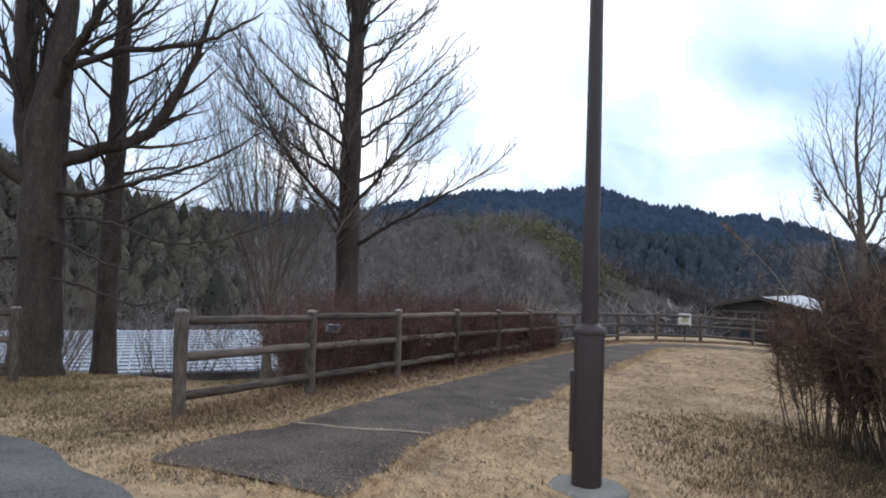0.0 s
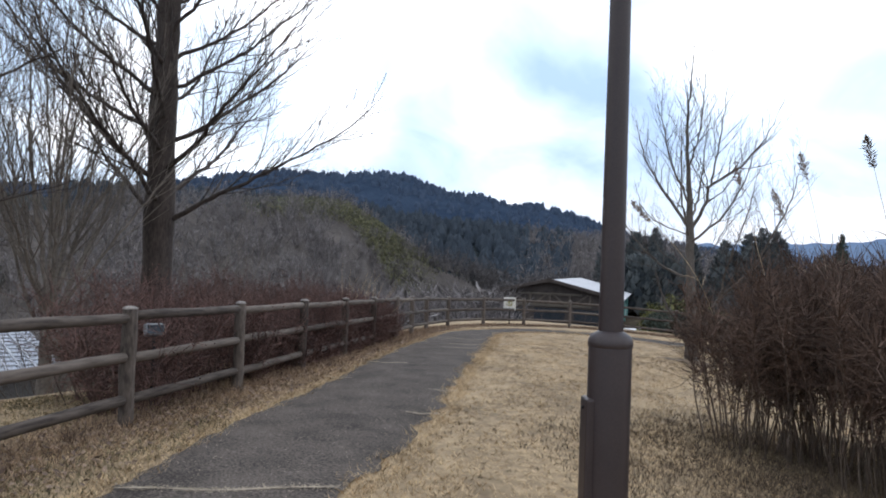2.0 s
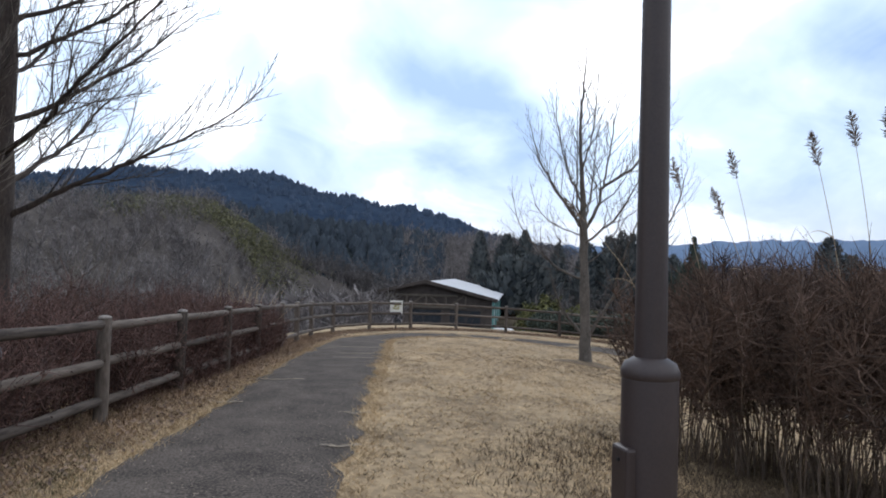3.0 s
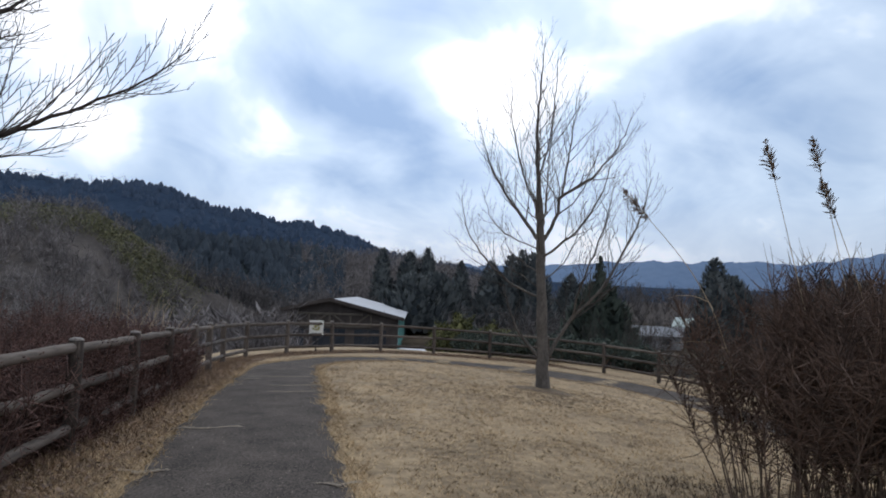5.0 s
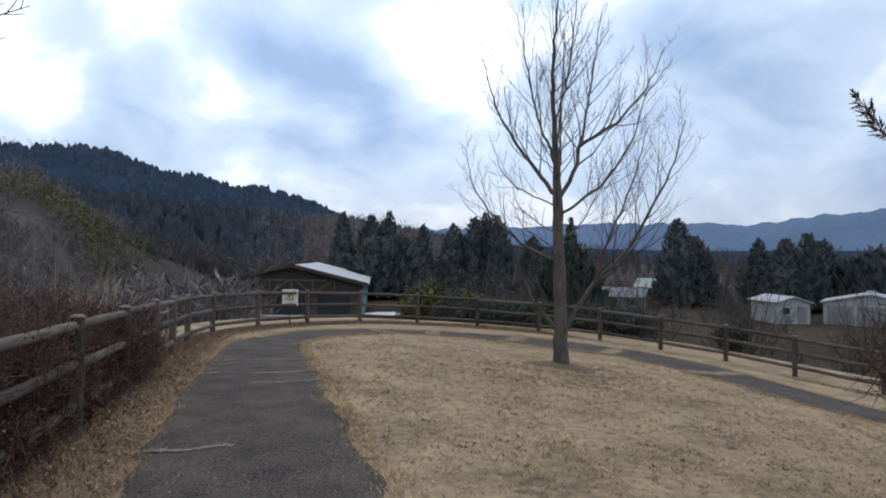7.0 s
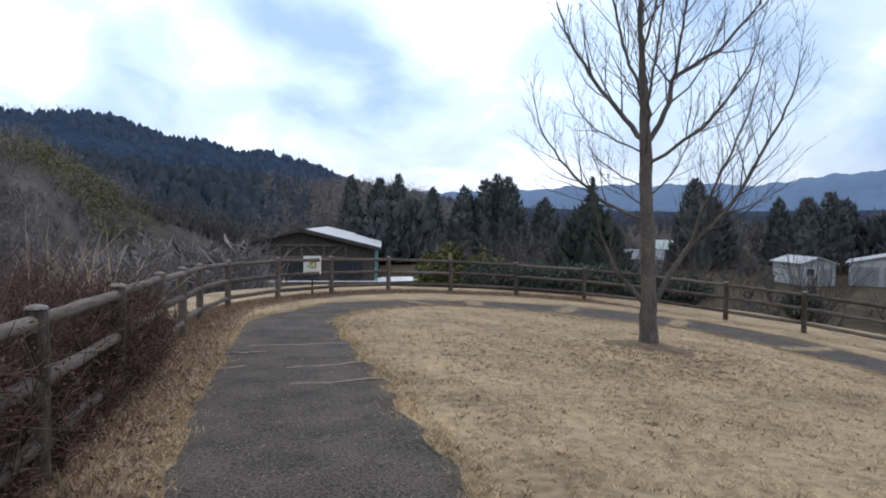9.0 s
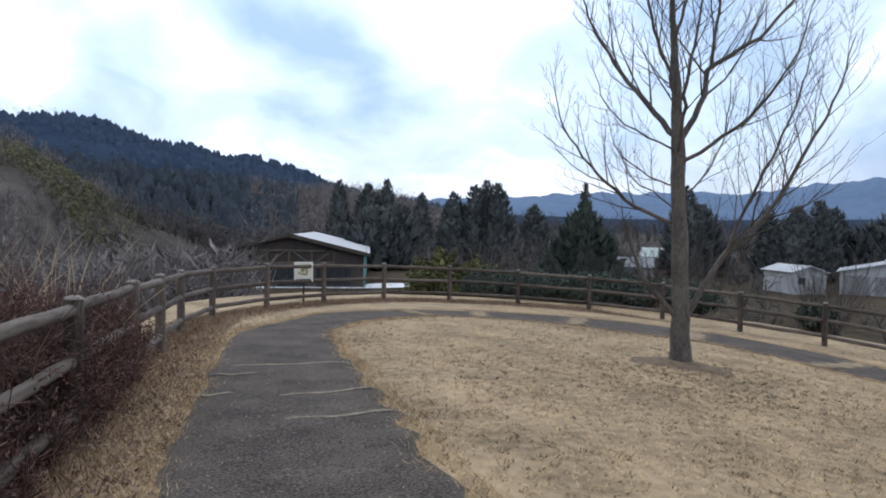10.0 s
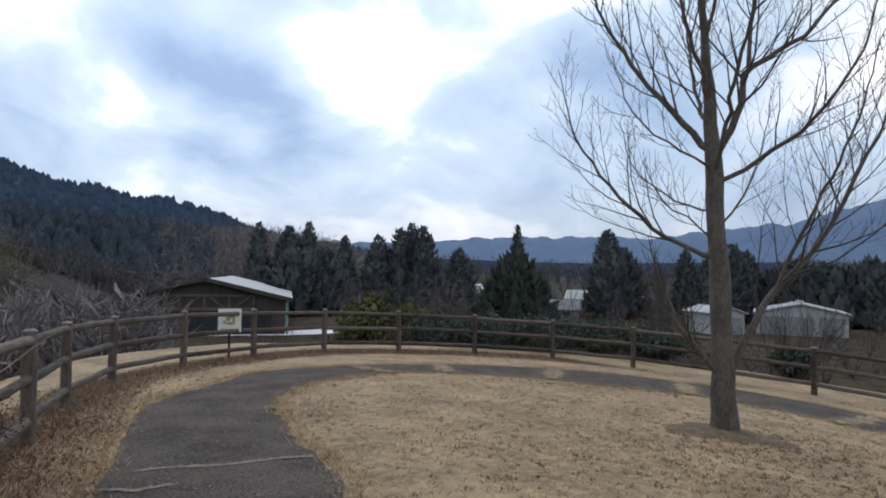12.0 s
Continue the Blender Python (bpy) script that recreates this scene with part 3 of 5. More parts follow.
# ---- lamp post ----
def lamp_post(x, y):
    root = thing("lamp_post", pose(x, y, zat(x, y)), "dark brown painted steel lamp post on the lawn", "lamp post")
    bm = bmesh.new()

    def turned(profile, sides=28):
        rings = []
        for r, z in profile:
            rings.append([bm.verts.new((r * math.cos(a * 2 * math.pi / sides), r * math.sin(a * 2 * math.pi / sides), z)) for a in range(sides)])
        for a, b in zip(rings, rings[1:]):
            for k in range(sides):
                bm.faces.new((a[k], a[(k + 1) % sides], b[(k + 1) % sides], b[k])).smooth = True
        bm.faces.new(rings[-1])

    turned([(0.108, -0.1), (0.108, 1.10), (0.106, 1.115)])
    part("base_casing", bm, POST_PAINT, root)
    bm = bmesh.new()
    turned([(0.1085, 1.105), (0.112, 1.112), (0.112, 1.135), (0.098, 1.165), (0.068, 1.182), (0.064, 1.186)])
    part("collar", bm, POST_PAINT, root)
    bm = bmesh.new()
    turned([(0.062, 1.17), (0.061, 1.4), (0.045, 4.6), (0.043, 4.62)])
    part("pole", bm, POST_PAINT, root)
    bm = bmesh.new()
    box(bm, (0.05, 0.115, 0.58), (-0.105, 0.0, 0.56), 0.012)
    cover = part("service_cover", bm, POST_PAINT, root)
    for z in (0.32, 0.80):
        bm = bmesh.new()
        bmesh.ops.create_cone(bm, cap_ends=True, segments=10, radius1=0.008, radius2=0.008, depth=0.012, matrix=pose(-0.132, 0, z, 0, 90, 0))
        part("screw", bm, BLACK, cover)
    bm = bmesh.new()
    turned([(0.0, -0.06), (0.27, -0.06), (0.29, 0.012), (0.25, 0.028), (0.11, 0.034)], 26)
    for v in bm.verts:
        v.co.xy *= 1 + 0.06 * math.sin(5 * math.atan2(v.co.y, v.co.x) + 3)
    part("footing", bm, CONCRETE, root, "round worn concrete footing")
    root.rotation_euler = (0, 0, radians(-12))
    return root


lamp_post(1.26, 4.63)


# ---- small floodlight behind the fence ----
def floodlight(x, y):
    root = thing("floodlight", pose(x, y, zat(x, y), 0, 0, 20), "small grey floodlight on a short stake in the hedge", "light fixture")
    bm = bmesh.new()
    bmesh.ops.create_cone(bm, cap_ends=True, segments=12, radius1=0.016, radius2=0.016, depth=0.84, matrix=pose(0, 0, 0.36))
    part("stake", bm, BLACK, root)
    bm = bmesh.new()
    box(bm, (0.20, 0.11, 0.13), (0, 0, 0.82), 0.02, Matrix.Rotation(radians(-12), 4, "X"))
    head = part("housing", bm, GREY_WALL, root, "grey weathered housing")
    bm = bmesh.new()
    box(bm, (0.16, 0.012, 0.09), (0, -0.058, 0.832), 0.004, Matrix.Rotation(radians(-12), 4, "X"))
    part("lens", bm, GLASS_DARK, head, "dark glass lens")


floodlight(-1.42, 9.25)


# ---- notice sign ----
def notice_sign(x, y):
    z = zat(x, y)
    root = thing("notice_sign", pose(x, y, z, 0, 0, -30), "white notice board on a thin black post", "sign")
    bm = bmesh.new()
    box(bm, (0.045, 0.03, 1.12), (0, 0.022, 0.42), 0.006)
    part("post", bm, BLACK, root, "thin black metal post")
    bm = bmesh.new()
    box(bm, (0.47, 0.018, 0.50), (0, 0, 0.84), 0.005)
    board = part("board", bm, SIGN_WHITE, root, "white rectangular board")
    bm = bmesh.new()
    for a, b, w, h in ((-0.03, 0.90, 0.10, 0.15), (0.05, 0.94, 0.12, 0.07), (0.08, 0.83, 0.06, 0.16), (-0.10, 0.81, 0.07, 0.07), (0.0, 0.78, 0.16, 0.06)):
        bmesh.ops.create_circle(bm, cap_ends=True, segments=14, radius=1, matrix=Matrix.Translation((a, -0.0125, b)) @ Matrix.Rotation(radians(90), 4, "X") @ Matrix.Diagonal((w / 2, h / 2, 1, 1)))
    part("picture", bm, SIGN_PRINT, board, "olive printed picture")
    bm = bmesh.new()
    for i in range(7):
        box(bm, (0.036, 0.004, 0.038), (-0.165 + i * 0.055, -0.0115, 0.65))
    part("lettering", bm, SIGN_INK, board, "dark line of unreadable lettering")
    return root


notice_sign(9.35, 25.36)

# ---- trees ----
UP = np.array([0.0, 0.0, 1.0])


def bent(rng, start, direction, length, n, curve, wander):
    """A crooked line that bends towards the sky (curve > 0) or the ground."""
    pts = [np.array(start, dtype=float)]
    d = np.array(direction, dtype=float)
    d /= np.linalg.norm(d)
    for _ in range(n):
        d = d + UP * curve / n + rng.normal(0, wander, 3)
        d /= np.linalg.norm(d)
        pts.append(pts[-1] + d * length / n)
    return np.array(pts)


def taper(r0, r1, n):
    return r0 + (r1 - r0) * np.linspace(0, 1, n) ** 0.85


def sprout(rng, line, rad, level, out, ratio, spread, curve, count, wander, least=0.0035):
    """Side shoots along a branch, and theirs in turn; out[level] collects them."""
    n = len(line)
    seg = np.linalg.norm(np.diff(line, axis=0), axis=1)
    total = seg.sum()
    s = np.concatenate([[0], np.cumsum(seg)])
    m = max(2, int(count[0] * (0.6 + total * 0.4)))
    phase = rng.random() * 6.28
    for i in range(m):
        f = 0.18 + 0.8 * (i + rng.random() * 0.8) / m
        q = f * total
        p = np.array([np.interp(q, s, line[:, k]) for k in range(3)])
        j = min(n - 2, int(np.searchsorted(s, q)) - 1)
        d = line[j + 1] - line[j]
        d /= np.linalg.norm(d) + 1e-9
        a = phase + i * 2.4 + rng.normal(0, 0.3)
        side = np.cross(d, UP + 0.01)
        side /= np.linalg.norm(side) + 1e-9
        over = np.cross(side, d)
        w = side * math.cos(a) + over * math.sin(a) * 0.8
        w = d * math.cos(spread) + w * math.sin(spread) + UP * 0.12
        r = max(least, np.interp(q, s, rad) * rng.uniform(0.32, 0.5))
        ln = total * ratio * (1.15 - 0.75 * f) * rng.uniform(0.7, 1.25)
        if ln < 0.12:
            continue
        k = 4 if len(count) > 1 else 3
        nl = bent(rng, p, w, ln, k, curve, wander)
        nr = taper(r, least * 0.6, k + 1)
        out[min(level, 2)].append((nl, nr))
        if len(count) > 1:
            sprout(rng, nl, nr, level + 1, out, ratio * 0.92, spread, curve * 0.8, count[1:], wander, least)


def tree(name, x, y, trunks, limbs, seed, label, bark, twig, ratio=0.42, spread=0.7, curve=0.35, count=(7, 5, 3), wander=0.09, sink=0.25, least=0.0035, flare=1.35, split=False, slim=1.0):
    """trunks, limbs: (points, radii) in metres from the foot; shoots grow on both."""
    rng = np.random.default_rng(seed)
    root = thing(name, pose(x, y, zat(x, y)), label, "tree")
    for pts, rad in trunks:
        line = smooth_line([(0, 0, -sink)] + [tuple(p) for p in pts] if pts[0][2] < 0.1 else pts, 0.22)
        line = line + rng.normal(0, 0.008, line.shape)
        q = np.linspace(0, 1, len(line))
        r = np.interp(q, np.linspace(0, 1, len(rad)), rad) * (1 + 0.05 * np.sin(q * 40 + seed))
        if pts[0][2] < 0.1:
            r = r * (1 + (flare - 1) * np.exp(-np.maximum(line[:, 2], 0) / 0.16))
        tubes("trunk", [(line, r)], 14, bark, root)
        out = {0: [], 1: [], 2: []}
        limbs = limbs + [(line[int(len(line) * 0.55):], r[int(len(line) * 0.55):])]
    thick, shoots, fine = [], [], []
    for pts, rad in limbs:
        rad = np.asarray(rad) * slim
        line = smooth_line(pts, 0.16) if len(pts) < 12 else np.asarray(pts)
        line = line + rng.normal(0, 0.012, line.shape)
        r = np.interp(np.linspace(0, 1, len(line)), np.linspace(0, 1, len(rad)), rad)
        thick.append((line, r))
        out = {0: [], 1: [], 2: []}
        sprout(rng, line, r, 0, out, ratio, spread, curve, count, wander, least)
        shoots += out[0]
        fine += out[1] + out[2]
    for ln in thick[: len(limbs) - len(trunks)]:
        tubes("limb", [ln], 8, bark, root)
    if split:
        for ln in shoots:
            tubes("branch", [ln], 5, twig, root)
    elif shoots:
        tagged(tubes("branchwork", shoots, 4, twig, root), kind="stuff")
    if fine:
        tagged(tubes("crown", fine, 3, twig, root, False), kind="stuff")
    return root


def toward(u, v, z):
    """Lawn tree: u across, v away, as seen from the path."""
    return (0.52 * u + 0.85 * v, -0.85 * u + 0.52 * v, z)


def L(*pts):
    return [toward(*p) for p in pts]


tree("lawn_tree", 10.05, 15.41,
     [(L((0, 0, 0), (-0.03, 0, 1.2), (-0.09, 0, 2.4), (-0.14, 0.02, 3.4), (-0.2, 0.05, 4.5), (-0.27, 0.0, 5.8), (-0.2, 0.05, 7.0), (-0.12, 0.0, 8.0)), (0.142, 0.126, 0.11, 0.096, 0.055, 0.036, 0.02, 0.005))],
     [(L((-0.02, 0, 0.58), (-0.3, -0.1, 0.92), (-0.58, -0.15, 1.3), (-0.78, -0.2, 1.8), (-0.9, -0.2, 2.3)), (0.058, 0.046, 0.034, 0.018, 0.006)),
      (L((-0.06, 0, 2.05), (-0.42, -0.05, 2.14), (-0.9, -0.15, 2.45), (-1.45, -0.25, 3.0), (-1.8, -0.3, 3.6), (-1.95, -0.3, 4.3)), (0.038, 0.034, 0.028, 0.02, 0.012, 0.005)),
      (L((0.02, 0, 0.5), (0.2, 0.1, 0.95), (0.62, 0.25, 1.65), (1.15, 0.4, 2.2), (1.65, 0.5, 3.1), (2.05, 0.5, 4.0), (2.25, 0.5, 4.8)), (0.062, 0.05, 0.04, 0.032, 0.02, 0.007)),
      (L((0.55, 0.22, 1.55), (0.85, -0.1, 2.4), (1.3, -0.3, 3.5), (1.6, -0.4, 4.6)), (0.032, 0.024, 0.016, 0.006)),
      (L((-0.13, 0, 3.3), (-0.5, 0.1, 3.75), (-1.05, 0.2, 4.45), (-1.5, 0.25, 5.3), (-1.75, 0.25, 6.2)), (0.055, 0.045, 0.03, 0.018, 0.006)),
      (L((-0.12, 0, 3.15), (0.2, 0.1, 3.85), (0.3, 0.15, 4.3), (0.95, 0.25, 4.75), (1.5, 0.3, 5.4), (1.85, 0.3, 6.2)), (0.06, 0.05, 0.04, 0.03, 0.016, 0.006)),
      (L((-0.1, 0, 2.9), (0.3, -0.2, 3.15), (0.85, -0.4, 3.6), (1.3, -0.5, 4.3), (1.55, -0.5, 5.2)), (0.038, 0.032, 0.024, 0.014, 0.005)),
      (L((0.3, 0.15, 4.3), (0.4, 0.3, 5.2), (0.55, 0.3, 6.2), (0.65, 0.3, 7.1)), (0.034, 0.024, 0.014, 0.005)),
      (L((-0.17, 0, 3.9), (-0.5, -0.3, 4.9), (-0.75, -0.35, 6.0), (-0.8, -0.3, 7.0)), (0.036, 0.026, 0.015, 0.005)),
      (L((-0.14, 0, 3.4), (-0.2, 0.7, 4.2), (-0.25, 1.2, 5.4), (-0.2, 1.4, 6.4)), (0.04, 0.03, 0.016, 0.005)),
      (L((-0.12, 0, 3.0), (-0.05, -0.7, 3.9), (0.1, -1.2, 5.0), (0.15, -1.4, 6.0)), (0.036, 0.028, 0.016, 0.005)),
      (L((-0.08, 0, 2.2), (-0.45, -0.25, 2.5), (-0.8, -0.3, 2.75), (-0.95, -0.3, 3.2)), (0.016, 0.013, 0.009, 0.004)),
      (L((-0.09, 0, 2.6), (-0.5, 0.3, 2.75), (-1.0, 0.4, 3.2), (-1.2, 0.45, 3.8)), (0.018, 0.014, 0.010, 0.004)),
      (L((-0.12, 0, 3.1), (-0.55, -0.3, 3.3), (-1.1, -0.5, 3.7), (-1.35, -0.5, 4.4)), (0.02, 0.016, 0.011, 0.004)),
      (L((-0.08, 0, 2.4), (0.3, 0.4, 2.8), (0.6, 0.6, 3.5), (0.7, 0.6, 4.2)), (0.02, 0.016, 0.010, 0.004)),
      (L((-0.22, 0, 4.7), (0.0, 0.1, 5.6), (0.15, 0.0, 6.6), (0.2, 0.0, 7.6)), (0.03, 0.022, 0.014, 0.005))],
     11, "bare grey-barked tree with upswept limbs on the lawn", LAWN_BARK, TWIG, 0.42, 0.8, 0.75, (10, 7, 3), 0.12, least=0.003, split=True, flare=1.3, slim=0.82)


def ringed(rng, height_, first, count, reach, pitch, curl, radius, lean=0.0):
    """Whorled limbs up a straight trunk, longest below, level at first and curling up."""
    limbs = []
    for i in range(count):
        f = i / count
        z = first + (height_ - first) * f * 0.97
        a = i * 2.4 + rng.uniform(-0.3, 0.3)
        ln = reach * (1.0 - 0.68 * f) * rng.uniform(0.8, 1.05)
        e = pitch + rng.uniform(-0.15, 0.2) + 0.5 * f
        d = np.array([math.cos(a) * math.cos(e), math.sin(a) * math.cos(e), math.sin(e)])
        pts = bent(rng, (lean * z, 0, z), d, ln, 9, curl, 0.07)
        limbs.append((pts, list(taper(radius * (1 - 0.6 * f), 0.006, 6))))
    return limbs


g = np.random.default_rng(3)
tree("park_tree", -2.0, 13.95,
     [([(0, 0, 0), (0.02, 0, 2.5), (0.0, 0.05, 5), (0.05, 0, 8), (0, 0, 11)], (0.28, 0.25, 0.21, 0.15, 0.03))],
     ringed(g, 10.8, 2.6, 44, 5.0, 0.3, 0.5, 0.052), 21, "tall bare tree with level limbs behind the fence", BARK, TWIG, 0.36, 0.62, 0.35, (11, 9, 3), 0.09, 0.6, least=0.005, split=True)
g = np.random.default_rng(4)
tree("park_tree", -6.43, 10.4,
     [([(0, 0, 0), (0.03, 0, 1.5), (0.0, 0, 3.4), (0.15, 0, 5.2), (0.35, 0.1, 8), (0.4, 0, 10)], (0.40, 0.33, 0.32, 0.17, 0.10, 0.04))],
     [([(0.0, 0, 2.9), (-0.35, 0.1, 3.9), (-0.5, 0.1, 5.6), (-0.55, 0.1, 8.5)], (0.22, 0.19, 0.14, 0.04)),
      ([(0.05, 0, 3.4), (0.75, 0.3, 3.75), (1.5, 0.4, 4.1), (2.1, 0.5, 5.2), (2.5, 0.6, 6.6)], (0.13, 0.11, 0.09, 0.06, 0.02)),
      ([(0.0, 0, 3.0), (-0.8, -0.2, 3.6), (-1.5, -0.3, 4.6), (-1.9, -0.3, 6.4)], (0.15, 0.12, 0.09, 0.02)),
      ([(0.1, 0, 3.0), (0.9, -0.3, 2.95), (1.9, -0.5, 3.15), (3.0, -0.6, 3.5), (3.9, -0.7, 4.0)], (0.06, 0.05, 0.035, 0.02, 0.006)),
      ([(0.1, 0, 4.4), (0.7, -0.6, 5.0), (1.4, -1.0, 5.8), (1.9, -1.2, 7.2)], (0.1, 0.08, 0.05, 0.02)),
      ([(0.05, 0, 2.2), (0.8, -0.5, 2.1), (1.6, -0.8, 1.8), (2.3, -1.0, 1.7)], (0.035, 0.028, 0.018, 0.005)),
      ([(0.1, 0, 2.6), (1.2, -0.2, 2.5), (2.2, -0.2, 2.2), (3.2, -0.4, 2.3), (4.0, -0.4, 2.6)], (0.035, 0.028, 0.02, 0.012, 0.005)),
      ([(0.1, 0, 1.6), (0.9, -0.4, 1.5), (1.7, -0.5, 1.25), (2.4, -0.6, 1.3)], (0.028, 0.02, 0.014, 0.005)),
      ([(0.2, 0, 5.0), (1.1, 0.2, 5.4), (2.3, 0.3, 5.6), (3.4, 0.2, 6.1)], (0.07, 0.055, 0.035, 0.01)),
      ([(-0.05, 0, 1.9), (-0.8, -0.6, 1.9), (-1.6, -0.9, 1.7)], (0.035, 0.025, 0.006))] + ringed(g, 9.5, 5.0, 10, 3.2, 0.3, 0.7, 0.06),
     22, "massive bare tree with forking trunk and rough bark", BARK, TWIG, 0.38, 0.72, 0.4, (10, 7, 3), 0.1, 0.3, least=0.0045)
g = np.random.default_rng(6)
tree("park_tree", -5.79, 11.35,
     [([(0, 0, 0), (0.02, 0, 3), (0.05, 0, 6), (0.1, 0, 10)], (0.19, 0.165, 0.13, 0.05))],
     ringed(g, 9.6, 2.6, 22, 3.0, 0.3, 0.6, 0.045), 23, "slim straight bare tree beside a massive one", BARK, TWIG, 0.38, 0.72, 0.4, (9, 7), 0.1, 0.4, least=0.005)


def many_stemmed(name, x, y, stems, tall, seed, label, mat, lean=0.42, count=(5, 3), base=0.0, radius=0.045):
    rng = np.random.default_rng(seed)
    limbs = []
    for i in range(stems):
        a = i * 2.4 + rng.uniform(-0.4, 0.4)
        e = rng.uniform(0.2, 1.0) * lean
        d = np.array([math.cos(a) * e, math.sin(a) * e, 1.0])
        z = base * rng.uniform(0.55, 1.0)
        limbs.append((bent(rng, (0, 0, z), d, tall * rng.uniform(0.7, 1.05), 8, 0.25, 0.06), list(taper(radius * rng.uniform(0.5, 1), 0.004, 6))))
    trunk = [([(0, 0, 0), (0, 0, base * 0.5), (0.02, 0, base + 0.4)], (radius * 2.4, radius * 2.0, radius * 1.3))]
    return tree(name, x, y, trunk, limbs, seed, label, mat, mat, 0.42, 0.5, 0.35, count, 0.07, 0.5, 0.004, 1.2)


many_stemmed("young_tree", -3.28, 12.65, 17, 5.2, 31, "pale bare many-stemmed tree below the terrace edge", PALE_TWIG, 0.8, (8, 5), 1.3, 0.045)
for i, (x, y, h) in enumerate(((-9.5, 15.5, 4.0), (-7.2, 17.5, 3.6), (-12.5, 16.5, 4.4), (-4.6, 18.5, 3.6), (-6.8, 22.5, 4.0), (-10.5, 23, 4.6), (-1.0, 21.0, 3.2), (-3.2, 23.5, 3.5), (-8.3, 13.8, 3.0), (0.2, 26.0, 3.4), (-14.5, 14.0, 3.6))):
    many_stemmed("bare_shrub", x, y, 12, h * 1.3, 40 + i, "bare pale-twigged shrub on the bank below the fence", PALE_TWIG, 0.8, (6, 4), 0.1, 0.024)
for i, (x, y, h) in enumerate(((22.3, 21.5, 3.2), (23.0, 17.6, 3.0), (25.5, 19.0, 4.0), (22.6, 14.0, 2.8), (26.5, 15.5, 3.6), (24.5, 25.5, 4.2), (27.0, 33.0, 5.0), (31.0, 28.0, 5.0), (29.0, 22.5, 4.4), (21.6, 11.2, 2.2), (30.5, 37.5, 6.0), (36.0, 34.0, 6.0), (17.5, 38.0, 5.5))):
    many_stemmed("bare_shrub", x, y, 11, h, 60 + i, "bare brown shrub beyond the fence", TWIG, 0.7, (6, 4), 0.1, 0.026)


# ---- evergreens ----
def needle_fans(rng, tall, wide, tiers, per, droop=0.25, low=0.06, core=9, rings=7):
    """A ragged spire: many small upswept sprays over a solid, uneven core."""
    V, F = [], []
    n = tiers * per
    for k in range(rings):
        f = k / (rings - 1)
        r = wide * 0.8 * (1 - f) ** 0.55 * (0.6 if k == 0 else 1)
        for j in range(core):
            a = j * 6.283 / core
            q = r * rng.uniform(0.8, 1.15)
            V.append((math.cos(a) * q, math.sin(a) * q, tall * (low + (0.96 - low) * f) + rng.uniform(-0.02, 0.02) * tall))
    for k in range(rings - 1):
        for j in range(core):
            a, b_, c, d = k * core + j, k * core + (j + 1) % core, (k + 1) * core + (j + 1) % core, (k + 1) * core + j
            F += [(a, b_, c), (a, c, d)]
    for k in range(n):
        f = rng.random() ** 1.25
        z = tall * (low + (1 - low) * f)
        r = wide * (0.98 * (1 - f) ** 0.55 + 0.03) * rng.uniform(0.72, 1.12)
        a = rng.random() * 6.283
        c, s = math.cos(a), math.sin(a)
        size = wide * rng.uniform(0.14, 0.3) * (0.55 + 0.45 * (1 - f))
        up = size * rng.uniform(0.1, 1.5)
        w = size * 0.42
        b_ = len(V)
        V += [(c * (r - size), s * (r - size), z - size * 0.3), (c * r - s * w, s * r + c * w, z + up * 0.25),
              (c * (r + size * 0.35), s * (r + size * 0.35), z + up), (c * r + s * w, s * r - c * w, z + up * 0.25), (c * r * 0.93, s * r * 0.93, z - size * 0.25)]
        F += [(b_, b_ + 1, b_ + 2), (b_, b_ + 2, b_ + 3), (b_ + 1, b_ + 4, b_ + 2), (b_ + 4, b_ + 3, b_ + 2)]
    return np.array(V), np.array(F)


def evergreen(x, y, top, wide, seed, label, z0=None, tiers=26, per=16, mat=None):
    rng = np.random.default_rng(seed)
    z = zat(x, y) if z0 is None else z0
    tall = top - z
    root = thing("conifer", pose(x, y, z), label, "tree")
    tubes("trunk", [(np.array([(0, 0, -0.3), (0, 0, tall * 0.5), (0, 0, tall * 0.97)]), np.array([0.035, 0.022, 0.004]) * tall * 0.6)], 8, BARK, root)
    v, f = needle_fans(rng, tall, wide, tiers, per)
    child(new("crown", mesh_of("crown", v, f, mat or NEAR_CONIFER)), root)
    return root


evergreen(49.5, 46.8, 5.1, 1.5, 2, "slim dark conifer with a pointed leader", None, 34, 30)

